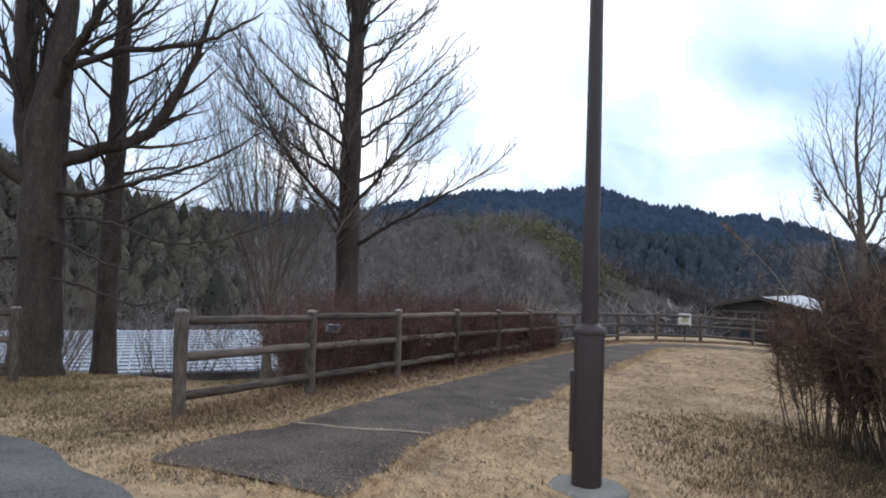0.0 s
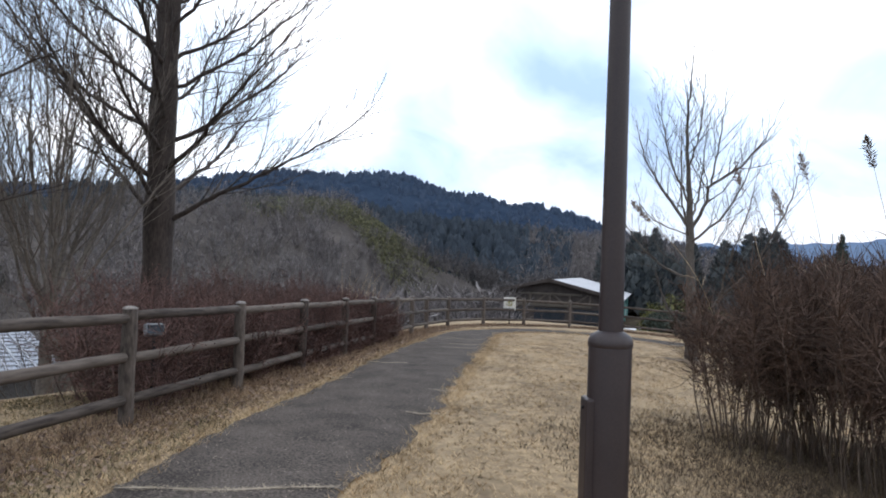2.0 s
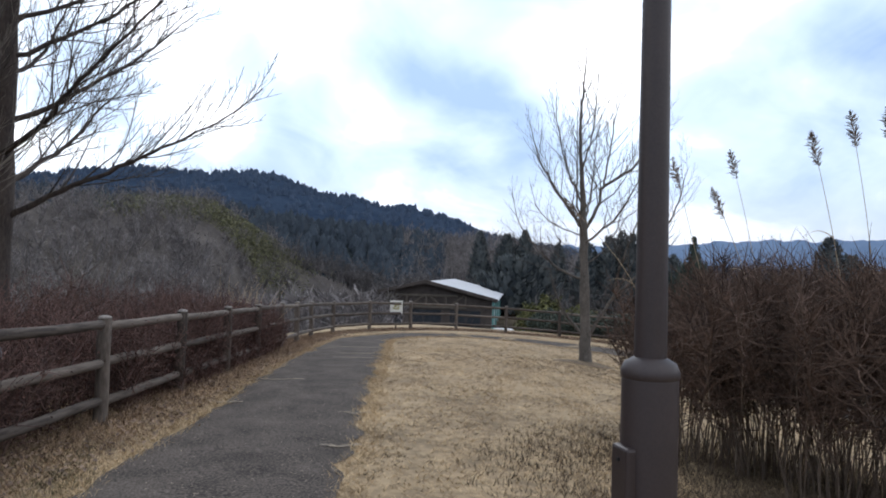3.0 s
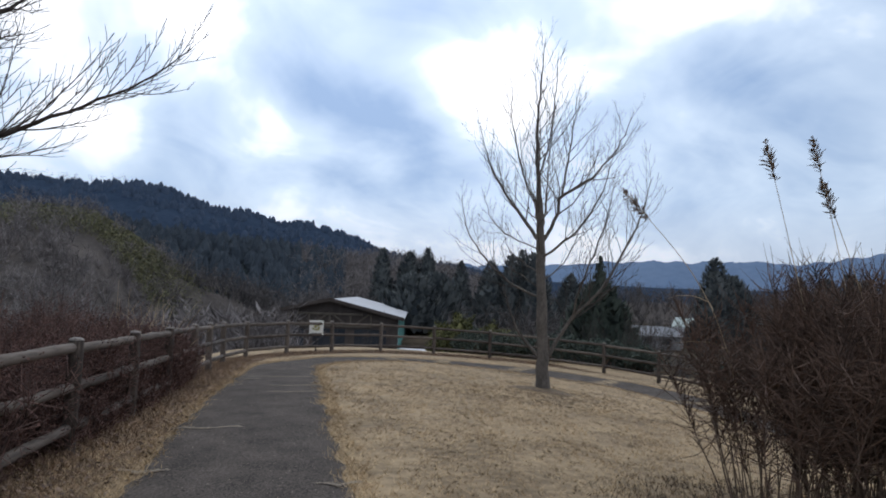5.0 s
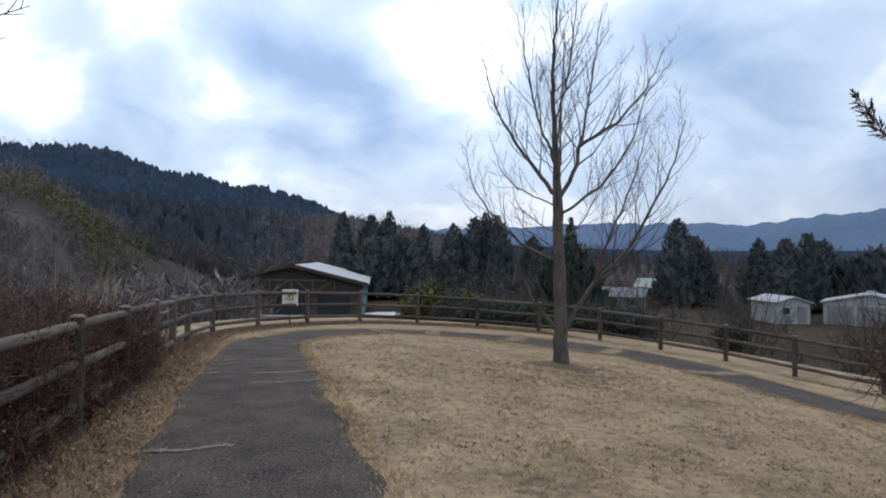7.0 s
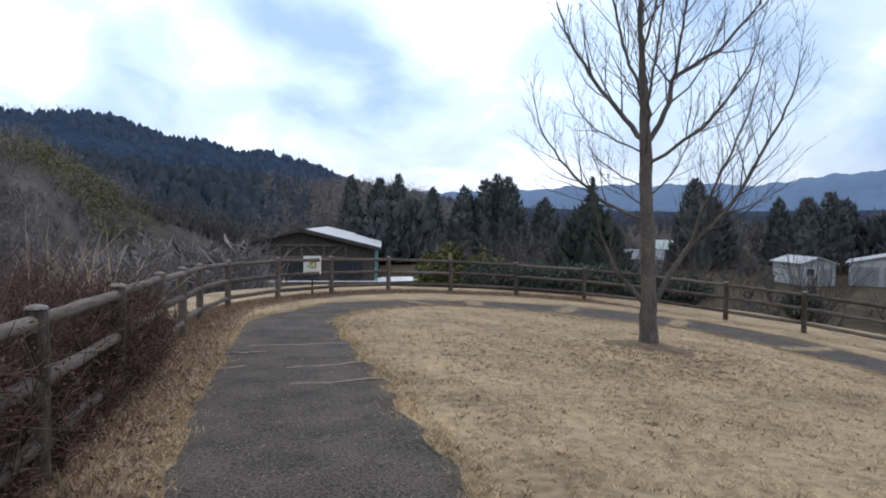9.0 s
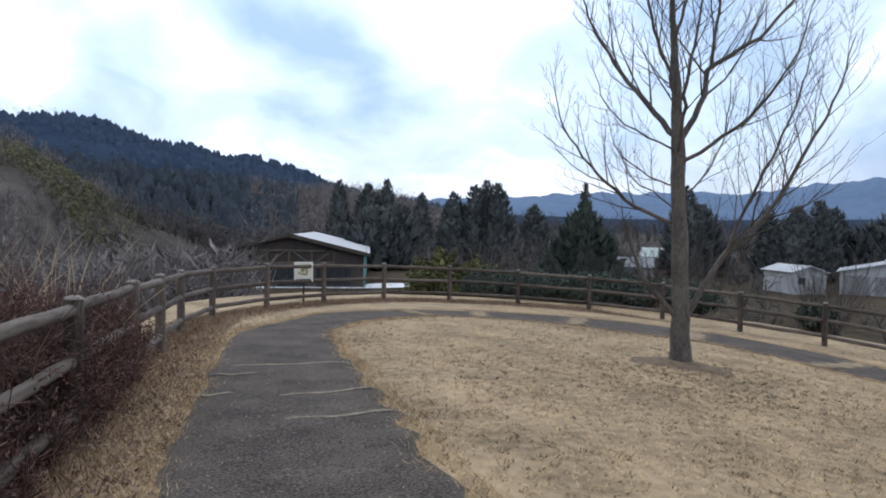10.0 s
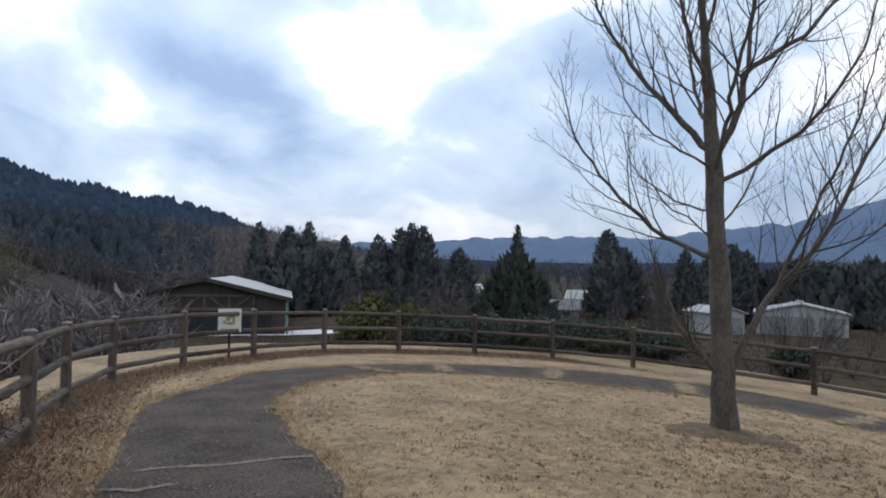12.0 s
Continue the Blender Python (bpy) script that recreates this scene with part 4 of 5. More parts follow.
def leafy_bush(name, x, y, wide, tall, n, mat, label, seed, leaf=0.12):
    rng = np.random.default_rng(seed)
    root = thing(name, pose(x, y, zat(x, y)), label, "bush")
    stems = [(bent(rng, (rng.uniform(-0.4, 0.4) * wide, rng.uniform(-0.4, 0.4) * wide, -0.1), (rng.normal(0, 0.4), rng.normal(0, 0.4), 1), tall * rng.uniform(0.7, 1.05), 5, 0.0, 0.08), taper(0.02, 0.006, 6)) for _ in range(40)]
    tagged(tubes("stem_clump", stems, 4, STEM, root), kind="stuff")
    p = rng.normal(0, 1, (n, 3))
    p /= np.linalg.norm(p, axis=1)[:, None]
    p *= rng.random(n)[:, None] ** 0.4
    clump = 0.75 + 0.3 * waves(p[:, 0] * 3, p[:, 1] * 3 + p[:, 2] * 2, 1.0, seed)
    p = p * clump[:, None] * np.array([wide, wide, tall * 0.52]) + np.array([0, 0, tall * 0.52])
    d = rng.normal(0, 1, (n, 3)) + np.array([0, 0, -0.4])
    d /= np.linalg.norm(d, axis=1)[:, None]
    e = np.cross(d, rng.normal(0, 1, (n, 3)))
    e /= np.linalg.norm(e, axis=1)[:, None]
    s = leaf * rng.uniform(0.6, 1.3, n)[:, None]
    v = np.stack([p, p + d * s * 0.5 + e * s * 0.16, p + d * s, p + d * s * 0.5 - e * s * 0.16], 1).reshape(-1, 3)
    f = np.arange(n * 4).reshape(-1, 4)
    tagged(child(new("leaf_mass", mesh_of("leaf_mass", v, f, mat)), root), kind="stuff")
    return root


evergreen(50.2, 47.4, 2.4, 4.6, 5, "broad dark conifer with a drooping skirt in the valley", None, 40, 44)
for i, (x, y, w, h) in enumerate(((19.0, 25.8, 1.5, 1.25), (20.0, 24.4, 1.6, 1.3), (20.9, 22.9, 1.6, 1.3), (21.4, 21.4, 1.3, 1.15), (18.0, 27.3, 1.5, 1.3), (21.6, 17.6, 0.6, 0.9))):
    leafy_bush("evergreen_bush", x, y, w, h, 6000, NEAR_CONIFER, "low dark evergreen bush outside the fence", 20 + i, 0.14)
leafy_bush("bamboo_bush", 31.5, 45.9, 2.9, 5.9, 10000, OLIVE, "olive green bamboo bush beyond the fence", 3, 0.42)
leafy_bush("bamboo_bush", 34.0, 44.3, 2.4, 5.2, 7000, OLIVE, "olive green bamboo bush beyond the fence", 4, 0.42)


# ---- shrubs of bare twigs ----
def twig_shrub(name, x, y, stems, tall, fan, label, mat, stem_mat, seed, foot=0.25, bushy=26, floor=0.45, size=0.30, cat="shrub", apart=False, leaves=0):
    """Upright stems that part into a dense head of fine twigs."""
    rng = np.random.default_rng(seed)
    root = thing(name, pose(x, y, zat(x, y)), label, cat)
    S, T = [], []
    for i in range(stems):
        a, q = rng.random() * 6.283, rng.random() ** 0.5
        p = np.array([math.cos(a) * q * foot, math.sin(a) * q * foot, -0.06])
        d = np.array([math.cos(a) * q * fan + rng.normal(0, 0.08), math.sin(a) * q * fan + rng.normal(0, 0.08), 1.0])
        h = tall * rng.uniform(0.72, 1.02)
        line = bent(rng, p, d, h, 6, 0.1, 0.07)
        S.append((line, taper(rng.uniform(0.006, 0.011), 0.003, 7)))
        for _ in range(bushy):
            f = floor + (1 - floor) * rng.random() ** 0.8
            b = line[min(5, int(f * 6))] + (line[min(6, int(f * 6) + 1)] - line[min(5, int(f * 6))]) * rng.random()
            w = rng.normal(0, 1, 3)
            w = w / np.linalg.norm(w) * 0.9 + np.array([0, 0, 0.45])
            tw = bent(rng, b, w, size * rng.uniform(0.5, 1.4), 1 if leaves else 2, 0.3, 0.2)
            T.append((tw, np.array([0.0040, 0.0028, 0.0012])[: len(tw)]))
    if apart:
        for ln in S:
            tubes("stem", [ln], 4, stem_mat, root)
    else:
        tagged(tubes("stem_clump", S, 4, stem_mat, root), kind="stuff")
    tagged(tubes("twig_crown", T, 3, mat, root, False), kind="stuff")
    if leaves:
        ends = np.array([t[0][-1] for t in T])
        c = ends[rng.integers(len(ends), size=leaves)] + rng.normal(0, 0.05, (leaves, 3))
        c = c[c[:, 2] > 0.02]
        u = rng.normal(0, 1, c.shape)
        u /= np.linalg.norm(u, axis=1)[:, None]
        w = np.cross(u, rng.normal(0, 1, c.shape))
        w /= np.linalg.norm(w, axis=1)[:, None]
        s = rng.uniform(0.008, 0.018, len(c))[:, None]
        v = np.stack([c - u * s, c + w * s * 0.45, c + u * s, c - w * s * 0.45], 1).reshape(-1, 3)
        tagged(child(new("leaf_mass", mesh_of("leaf_mass", v, np.arange(len(v)).reshape(-1, 4), DEAD_LEAF)), root), kind="stuff")
    return root


for i, (x, y, s, h) in enumerate(((4.75, 7.54, 32, 1.8), (5.00, 6.84, 38, 2.1), (4.85, 6.04, 40, 2.15), (5.55, 7.24, 36, 2.2), (5.65, 6.34, 36, 2.2), (5.35, 5.34, 36, 2.2), (6.35, 6.84, 32, 2.25), (4.80, 5.14, 32, 2.0), (6.35, 5.64, 32, 2.25), (6.15, 7.64, 30, 2.15), (4.5, 7.35, 14, 1.65))):
    twig_shrub("brown_shrub", x, y, s, h, 0.24, "dense bare brown shrub with upright stems at the lawn edge", BROWN_TWIG, STEM, 80 + i, 0.42, 88, 0.42, 0.31, apart=True)

rng = random.Random(9)
FA = np.array([(-1.12, 8.9)] + FENCE_A[2:7])
hedge = smooth_line(FA + np.array([-0.46, 0.22]), 0.62)
for i, (x, y) in enumerate(hedge):
    h = 1.1 + 0.08 * math.sin(i * 1.3)
    twig_shrub("hedge_shrub", float(x) + rng.uniform(-0.08, 0.08), float(y) + rng.uniform(-0.1, 0.1), 26, h, 0.30, "tangled red-brown hedge shrub growing against the fence", RED_TWIG, BROWN_TWIG, 200 + i, 0.36, 40, 0.06, 0.25, leaves=4200)
hedge = smooth_line(FA[1:] + np.array([-1.5, 0.72]), 0.8)
for i, (x, y) in enumerate(hedge):
    h = 1.52 + 0.14 * math.sin(i * 1.9)
    twig_shrub("hedge_shrub", float(x) + rng.uniform(-0.1, 0.1), float(y) + rng.uniform(-0.1, 0.1), 26, h, 0.45, "tangled red-brown hedge shrub behind the fence", RED_TWIG, BROWN_TWIG, 300 + i, 0.5, 34, 0.2, 0.36, leaves=2000)

front = smooth_line(np.array(FENCE_A[3:7]) + np.array([-0.06, 0.03]), 0.5)
for i, (x, y) in enumerate(front):
    twig_shrub("hedge_shrub", float(x) + rng.uniform(-0.05, 0.05), float(y), 16 + (8 if i > len(front) - 6 else 0), (0.38 if i < len(front) - 5 else 0.72) + 0.1 * math.sin(i * 2.1), 0.22, "low red-brown hedge growth sprawling under the fence rails", RED_TWIG, BROWN_TWIG, 400 + i, 0.14, 40, 0.05, 0.15, leaves=600 if i < len(front) - 5 else 3000)


# ---- reeds ----
def reed(x, y, base, tip, bend, seed, long=0.34):
    """A dry stalk that nods over, with a one-sided feathery plume."""
    rng = np.random.default_rng(seed)
    z = zat(x, y)
    root = thing("plume_reed", pose(x, y, z), "dry plume reed leaning out of the brown shrub", "reed", "reeds in the shrub")
    tip = np.array([tip[0] - x, tip[1] - y, tip[2] - z])
    mid = np.array([tip[0] * bend, tip[1] * bend, tip[2] * 0.72])
    line = smooth_line([(0, 0, -0.05), tuple(mid * np.array([0.4, 0.4, 0.6])), tuple(mid), tuple(tip)], 0.08)
    tubes("stalk", [(line, taper(0.006, 0.0022, len(line)))], 5, REED, root)
    n = 150
    V, F = [], []
    m = len(line)
    span = max(3, int(long / 0.08))
    d_end = line[-1] - line[-3]
    d_end /= np.linalg.norm(d_end)
    for k in range(n):
        f = rng.random()
        j = m - 1 - f * span
        a = line[max(0, int(j))]
        w = rng.normal(0, 1, 3)
        w = w / np.linalg.norm(w) * 0.55 + d_end * 0.9 + np.array([0, 0, -0.35])
        w /= np.linalg.norm(w)
        ln = 0.06 * (0.3 + 1.1 * math.sin(math.pi * min(1, 0.15 + (1 - f) * 0.85))) * rng.uniform(0.6, 1.3)
        e = np.cross(w, rng.normal(0, 1, 3))
        e = e / np.linalg.norm(e) * 0.008
        b = len(V)
        a = a + (line[min(m - 1, int(j) + 1)] - a) * (j - int(j))
        V += [a, a + w * ln * 0.6 + e * 0.6, a + w * ln, a + w * ln * 0.6 - e * 0.6]
        F.append((b, b + 1, b + 2, b + 3))
    child(new("plume", mesh_of("plume", np.array(V), np.array(F), PLUME)), root)
    L2 = []
    for k in range(3):
        j = int(m * rng.uniform(0.3, 0.7))
        w = rng.normal(0, 1, 3) * np.array([1, 1, 0.3])
        L2.append((bent(rng, line[j], w / np.linalg.norm(w) + UP * 0.6, 0.4, 5, -0.9, 0.05), np.array([0.005, 0.005, 0.004, 0.003, 0.002, 0.001])))
    for ln in L2:
        tubes("leaf", [ln], 3, REED, root, False)
    return root


for i, (x, y, tip, bend) in enumerate(((4.80, 7.79, (3.73, 8.34, 2.05), 0.45), (5.05, 7.34, (4.50, 7.57, 2.45), 0.6), (5.80, 7.34, (5.45, 7.64, 2.65), 0.55), (5.45, 6.24, (4.95, 6.39, 2.58), 0.55), (5.65, 6.14, (5.20, 6.19, 2.75), 0.5), (5.55, 5.94, (5.40, 5.99, 2.78), 0.4), (5.35, 6.94, (4.70, 7.24, 2.13), 0.55))):
    reed(x, y, 0, tip, bend, 500 + i)


# ---- grass, verge and litter ----
def scatter(count, x0, x1, y0, y1, keep, rng):
    px, py = rng.uniform(x0, x1, count), rng.uniform(y0, y1, count)
    ok = keep(px, py)
    px, py = px[ok], py[ok]
    return np.column_stack([px, py, height(px, py)])


r8 = np.random.default_rng(8)


def on_grass(px, py):
    return inside(px, py, TERRACE) & ~inside(px, py, PATH_POLY) & ~inside(px, py, SLAB_POLY)


p = scatter(430000, -1, 16, 2.2, 23.5, lambda a, b: on_grass(a, b) & (r8.random(len(a)) < np.clip(1.25 - np.hypot(a - 2, b - 9) / 17, 0.25, 1)) & (waves(a, b, 0.11, 4) + 0.8 * waves(a, b, 0.45, 7) + 0.6 * r8.random(len(a)) > -0.25), r8)
patch = 0.5 + 0.5 * waves(p[:, 0], p[:, 1], 0.8, 3)
tagged(blades("lawn_grass", p, r8.uniform(0.010, 0.034, len(p)) * (0.6 + 0.7 * patch), r8.uniform(0.005, 0.011, len(p)), r8.uniform(0.02, 0.055, len(p)), STRAW, plain=True), "short dry straw-coloured lawn grass", "grass", kind="stuff")
p = scatter(90000, -14, 1, 0, 12, lambda a, b: on_grass(a, b), r8)
tagged(blades("lawn_grass", p, r8.uniform(0.015, 0.045, len(p)), r8.uniform(0.005, 0.01, len(p)), r8.uniform(0.015, 0.06, len(p)), STRAW, plain=True), "short dry straw-coloured grass by the forecourt", "grass", kind="stuff")
FLINE = np.array(FENCE_A)
p = scatter(760000, -4, 18, 3.5, 28, lambda a, b: on_grass(a, b) & (gap_to(a, b, FLINE, False) < 0.75) & (b > 4), r8)
near = gap_to(p[:, 0], p[:, 1], FLINE, False)
tagged(blades("verge_grass", p, r8.uniform(0.03, 0.14, len(p)) * (1.1 - near), r8.uniform(0.004, 0.010, len(p)), r8.uniform(0.02, 0.11, len(p)), BROWN_STRAW, plain=True), "rough brown dry grass along the fence", "grass", kind="stuff")
p = scatter(900000, -4, 18, 3.5, 28, lambda a, b: inside(a, b, TERRACE) & ((gap_to(a, b, PATH_POLY) < 0.2) & ~inside(a, b, PATH_POLY) | (gap_to(a, b, PATH_POLY) < 0.11 * r8.random(len(a)) * (1 + waves(a, b, 0.35, 2)))), r8)
tagged(blades("edge_grass", p, r8.uniform(0.012, 0.065, len(p)), r8.uniform(0.004, 0.010, len(p)), r8.uniform(0.03, 0.09, len(p)), STRAW, plain=True), "dry straw-coloured grass creeping over the path edge", "grass", kind="stuff")

# grassed-over joints across the path
SEAMS = (((-1.22, 6.02), (0.1, 5.82)), ((1.1, 8.2), (1.42, 8.12)), ((1.75, 9.62), (2.05, 9.5)), ((0.56, 10.9), (0.9, 10.62)), ((1.45, 12.6), (2.1, 12.28)), ((3.55, 15.15), (4.38, 14.85)), ((3.9, 15.93), (4.8, 15.7)), ((4.2, 17.7), (5.35, 17.05)), ((3.28, 16.55), (3.6, 16.35)), ((3.83, 17.4), (4.2, 17.1)), ((12.5, 22.3), (11.3, 20.9)), ((15.0, 20.95), (12.9, 19.6)), ((16.7, 18.7), (14.4, 17.5)), ((10.3, 22.65), (10.1, 21.2)), ((16.5, 14.9), (14.1, 15.0)))
Q = []
for (ax, ay), (bx, by) in SEAMS:
    n = int((420 if ax < 9 else 1500) * math.hypot(bx - ax, by - ay))
    t = r8.random(n)
    wide = 1.0 if ax < 9 else 6.0
    Q.append(np.column_stack([ax + (bx - ax) * t + 0.03 * np.sin(t * 9) + r8.normal(0, 0.012 * wide, n), ay + (by - ay) * t + 0.03 * np.cos(t * 7) + r8.normal(0, 0.022 * wide, n)]))
for k, ((ax, ay), (bx, by)) in enumerate(SEAMS):
    t = np.linspace(0, 1, 14)
    cx, cy = ax + (bx - ax) * t + 0.03 * np.sin(t * 9), ay + (by - ay) * t + 0.03 * np.cos(t * 7)
    w = (0.014 if ax < 9 else 0.17) * np.sin(np.pi * np.clip(t * 0.92 + 0.04, 0, 1)) ** 0.5 * (1 + 0.5 * np.sin(t * 23 + k))
    nx, ny = (ay - by) / math.hypot(bx - ax, by - ay), (bx - ax) / math.hypot(bx - ax, by - ay)
    g0, g1 = np.column_stack([cx - w * nx, cy - w * ny]), np.column_stack([cx + w * nx, cy + w * ny])
    sv = np.vstack([np.column_stack([g0, height(g0[:, 0], g0[:, 1]) + (0.0265 if ax < 9 else 0.036)]), np.column_stack([g1, height(g1[:, 0], g1[:, 1]) + (0.0265 if ax < 9 else 0.036)])])
    kk = np.arange(13)
    tagged(new("path_joint", mesh_of("path_joint", sv, np.stack([kk, kk + 1, kk + 15, kk + 14], -1), JOINT if ax < 9 else LAWN, True)), "straw-filled joint across the asphalt path", "path joint", kind="structure")
Q = np.vstack(Q)
p = np.column_stack([Q, height(Q[:, 0], Q[:, 1]) + 0.026])
tagged(blades("joint_grass", p, r8.uniform(0.002, 0.007, len(p)) + 0.016 * (Q[:, 0] > 9), r8.uniform(0.005, 0.010, len(p)), r8.uniform(0.02, 0.05, len(p)), JOINT, plain=True), "pale dry grass grown into the path joints", "grass", kind="stuff")

# dead leaves under the fence and on the verge
p = scatter(260000, -4, 18, 3.5, 28, lambda a, b: on_grass(a, b) & (gap_to(a, b, FLINE, False) < 1.1) & (r8.random(len(a)) < 0.75 - 0.6 * gap_to(a, b, FLINE, False)), r8)
n = len(p)
a = r8.random(n) * 6.283
u = np.stack([np.cos(a), np.sin(a), r8.normal(0, 0.35, n)], -1)
w = np.stack([-np.sin(a), np.cos(a), r8.normal(0, 0.35, n)], -1)
s = r8.uniform(0.012, 0.03, n)[:, None]
c = p + np.column_stack([np.zeros((n, 2)), r8.uniform(0.01, 0.06, n)])
v = np.stack([c - u * s, c - w * s * 0.55, c + u * s, c + w * s * 0.55], 1).reshape(-1, 3)
tagged(new("leaf_litter", mesh_of("leaf_litter", v, np.arange(n * 4).reshape(-1, 4), LITTER)), "curled brown dead leaves along the fence", "leaf litter", kind="stuff")

def flat_bits(name, p, low, high, thin, mat, label, cat, curl=0.25):
    n = len(p)
    a = r8.random(n) * 6.283
    u = np.stack([np.cos(a), np.sin(a), r8.normal(0, curl, n)], -1)
    w = np.stack([-np.sin(a), np.cos(a), r8.normal(0, curl, n)], -1)
    s = r8.uniform(low, high, n)[:, None]
    v = np.stack([p - u * s, p - w * s * thin, p + u * s, p + w * s * thin], 1).reshape(-1, 3)
    tagged(new(name, mesh_of(name, v, np.arange(n * 4).reshape(-1, 4), mat)), label, cat, kind="stuff")


def tufts(name, centres, each, spread, low, high, mat, label):
    c = np.repeat(centres, each, axis=0)
    c[:, :2] += r8.normal(0, spread, (len(c), 2))
    c[:, 2] = height(c[:, 0], c[:, 1])
    n = len(c)
    tagged(blades(name, c, r8.uniform(low, high, n), r8.uniform(0.005, 0.011, n), r8.uniform(0.01, 0.05, n), mat, plain=True), label, "grass", kind="stuff")


p = scatter(34000, 0, 16, 3, 23, lambda a, b: on_grass(a, b) & (r8.random(len(a)) < 0.05 + 0.9 * np.exp(-((a - 9.2) ** 2 / 3.5 + (b - 14.5) ** 2 / 1.6)) + 0.3 * np.clip(waves(a, b, 0.9, 5), 0, 1)), r8)
tufts("brown_tufts", p, 7, 0.022, 0.012, 0.034, ROUGH_GRASS, "dark brown tufts scattered through the dry lawn")
p = scatter(22000, 1.8, 8.2, 2.6, 9.0, lambda a, b: on_grass(a, b) & (r8.random(len(a)) < 1.35 - np.hypot((a - 4.9) / 2.5, (b - 5.5) / 2.7)), r8)
tufts("rough_grass", p, 6, 0.05, 0.02, 0.07, ROUGH_GRASS, "rough brown grass and twigs round the shrubs")
p = scatter(40000, -9, -0.6, 4, 11.5, lambda a, b: on_grass(a, b) & (r8.random(len(a)) < 0.45 + 0.5 * waves(a, b, 1.3, 8)), r8)
tufts("rough_grass", p, 4, 0.04, 0.015, 0.05, MOSS_GRASS, "olive-brown winter grass by the forecourt")
p = scatter(60000, -2, 17, 3.5, 25, lambda a, b: inside(a, b, PATH_POLY) & (r8.random(len(a)) < 0.35 + 0.5 * np.exp(-gap_to(a, b, PATH_POLY) / 0.2)), r8)
flat_bits("path_debris", p + np.array([0, 0, 0.028]), 0.005, 0.017, 0.25, JOINT, "pale bits of dry grass strewn on the asphalt", "litter", 0.1)


# worn soil round the lawn tree
ang = np.linspace(0, 2 * np.pi, 40, endpoint=False)
sv, n = [], 40
for f in (0.12, 0.4, 0.7, 1.0):
    rr = f * (0.75 + 0.1 * np.sin(3 * ang) + 0.07 * np.sin(7 * ang + 1))
    x, y = 10.05 + rr * np.cos(ang), 15.41 + rr * np.sin(ang)
    sv.append(np.column_stack([x, y, height(x, y) - 0.004 + 0.06 * (1 - f)]))
k = np.arange(n)
sf = np.concatenate([np.stack([b * n + k, (b + 1) * n + k, (b + 1) * n + (k + 1) % n, b * n + (k + 1) % n], -1) for b in range(3)])
tagged(new("soil_patch", mesh_of("soil_patch", np.concatenate(sv), sf, SOIL, True)), "bare brown soil round the tree foot", "soil", kind="structure")

# pale reed tufts above the hedge
for i, (x, y) in enumerate(((2.5, 18.0), (2.25, 17.45), (1.75, 17.2))):
    rng_t = np.random.default_rng(700 + i)
    root = thing("reed_tuft", pose(x, y, zat(x, y)), "pale dry reed tuft standing over the hedge", "reed")
    S = [(bent(rng_t, rng_t.normal(0, 0.13, 3) * np.array([1, 1, 0]), (rng_t.normal(0.05, 0.16), rng_t.normal(0, 0.16), 1), rng_t.uniform(1.4, 1.95), 9, -1.0, 0.08), taper(0.009, 0.002, 10)) for _ in range(11)]
    for ln in S:
        tubes("stalk", [ln], 4, REED, root)


# ---- woods, far and near ----
def far_conifers(name, spots, label, mat, seed, tiers=5, per=6):
    rng = np.random.default_rng(seed)
    kinds = [needle_fans(rng, 1.0, 0.2, tiers, per, 0.5, 0.02, 7, 5) for _ in range(5)]
    V, F, base = [], [], 0
    for x, y, z, tall, wide in spots:
        v, f = kinds[rng.integers(5)]
        a = rng.random() * 6.28
        c, s = math.cos(a), math.sin(a)
        q = v * np.array([wide * 5, wide * 5, tall])
        V.append(np.column_stack([q[:, 0] * c - q[:, 1] * s + x, q[:, 0] * s + q[:, 1] * c + y, q[:, 2] + z]))
        F.append(f + base)
        base += len(v)
    tagged(new(name, mesh_of(name, np.concatenate(V), np.concatenate(F), mat)), label, "forest", kind="stuff")


def polar(az, r):
    return HUB[0] + r * np.sin(np.radians(az)), HUB[1] + r * np.cos(np.radians(az))


r9 = np.random.default_rng(9)
spots = []
for _ in range(1450):
    az, r = r9.uniform(-14, 28), r9.uniform(165, 330)
    x, y = polar(az, r)
    z = zat(x, y)
    if z > VALLEY_Z + 1:
        spots.append((x, y, z - 0.5, r9.uniform(6, 10), r9.uniform(2.4, 4.0)))
far_conifers("conifer_wood", spots, "dark conifer wood covering the hillside, blued for haze", HAZE_WOOD_TREE, 1)
spots = []
for _ in range(1500):
    az = r9.uniform(-22, 46)
    r = 768 - 230 * r9.random() ** 2
    x, y = polar(az, r)
    spots.append((x, y, zat(x, y) - 3.5, r9.uniform(7, 11.5), r9.uniform(3.5, 6.0)))
far_conifers("ridge_wood", spots, "dark wooded mountain ridge, blued for haze", HAZE_TREE, 2, 3, 4)
spots = []
for _ in range(420):
    az, r = r9.uniform(-60, -20.5), r9.uniform(62, 105)
    x, y = polar(az, r)
    spots.append((x, y, zat(x, y) - 0.5, r9.uniform(3.2, 6.0), r9.uniform(1.5, 2.6)))
far_conifers("conifer_wood", spots, "brown-green wood on the near hill", BROWN_WOOD, 3)

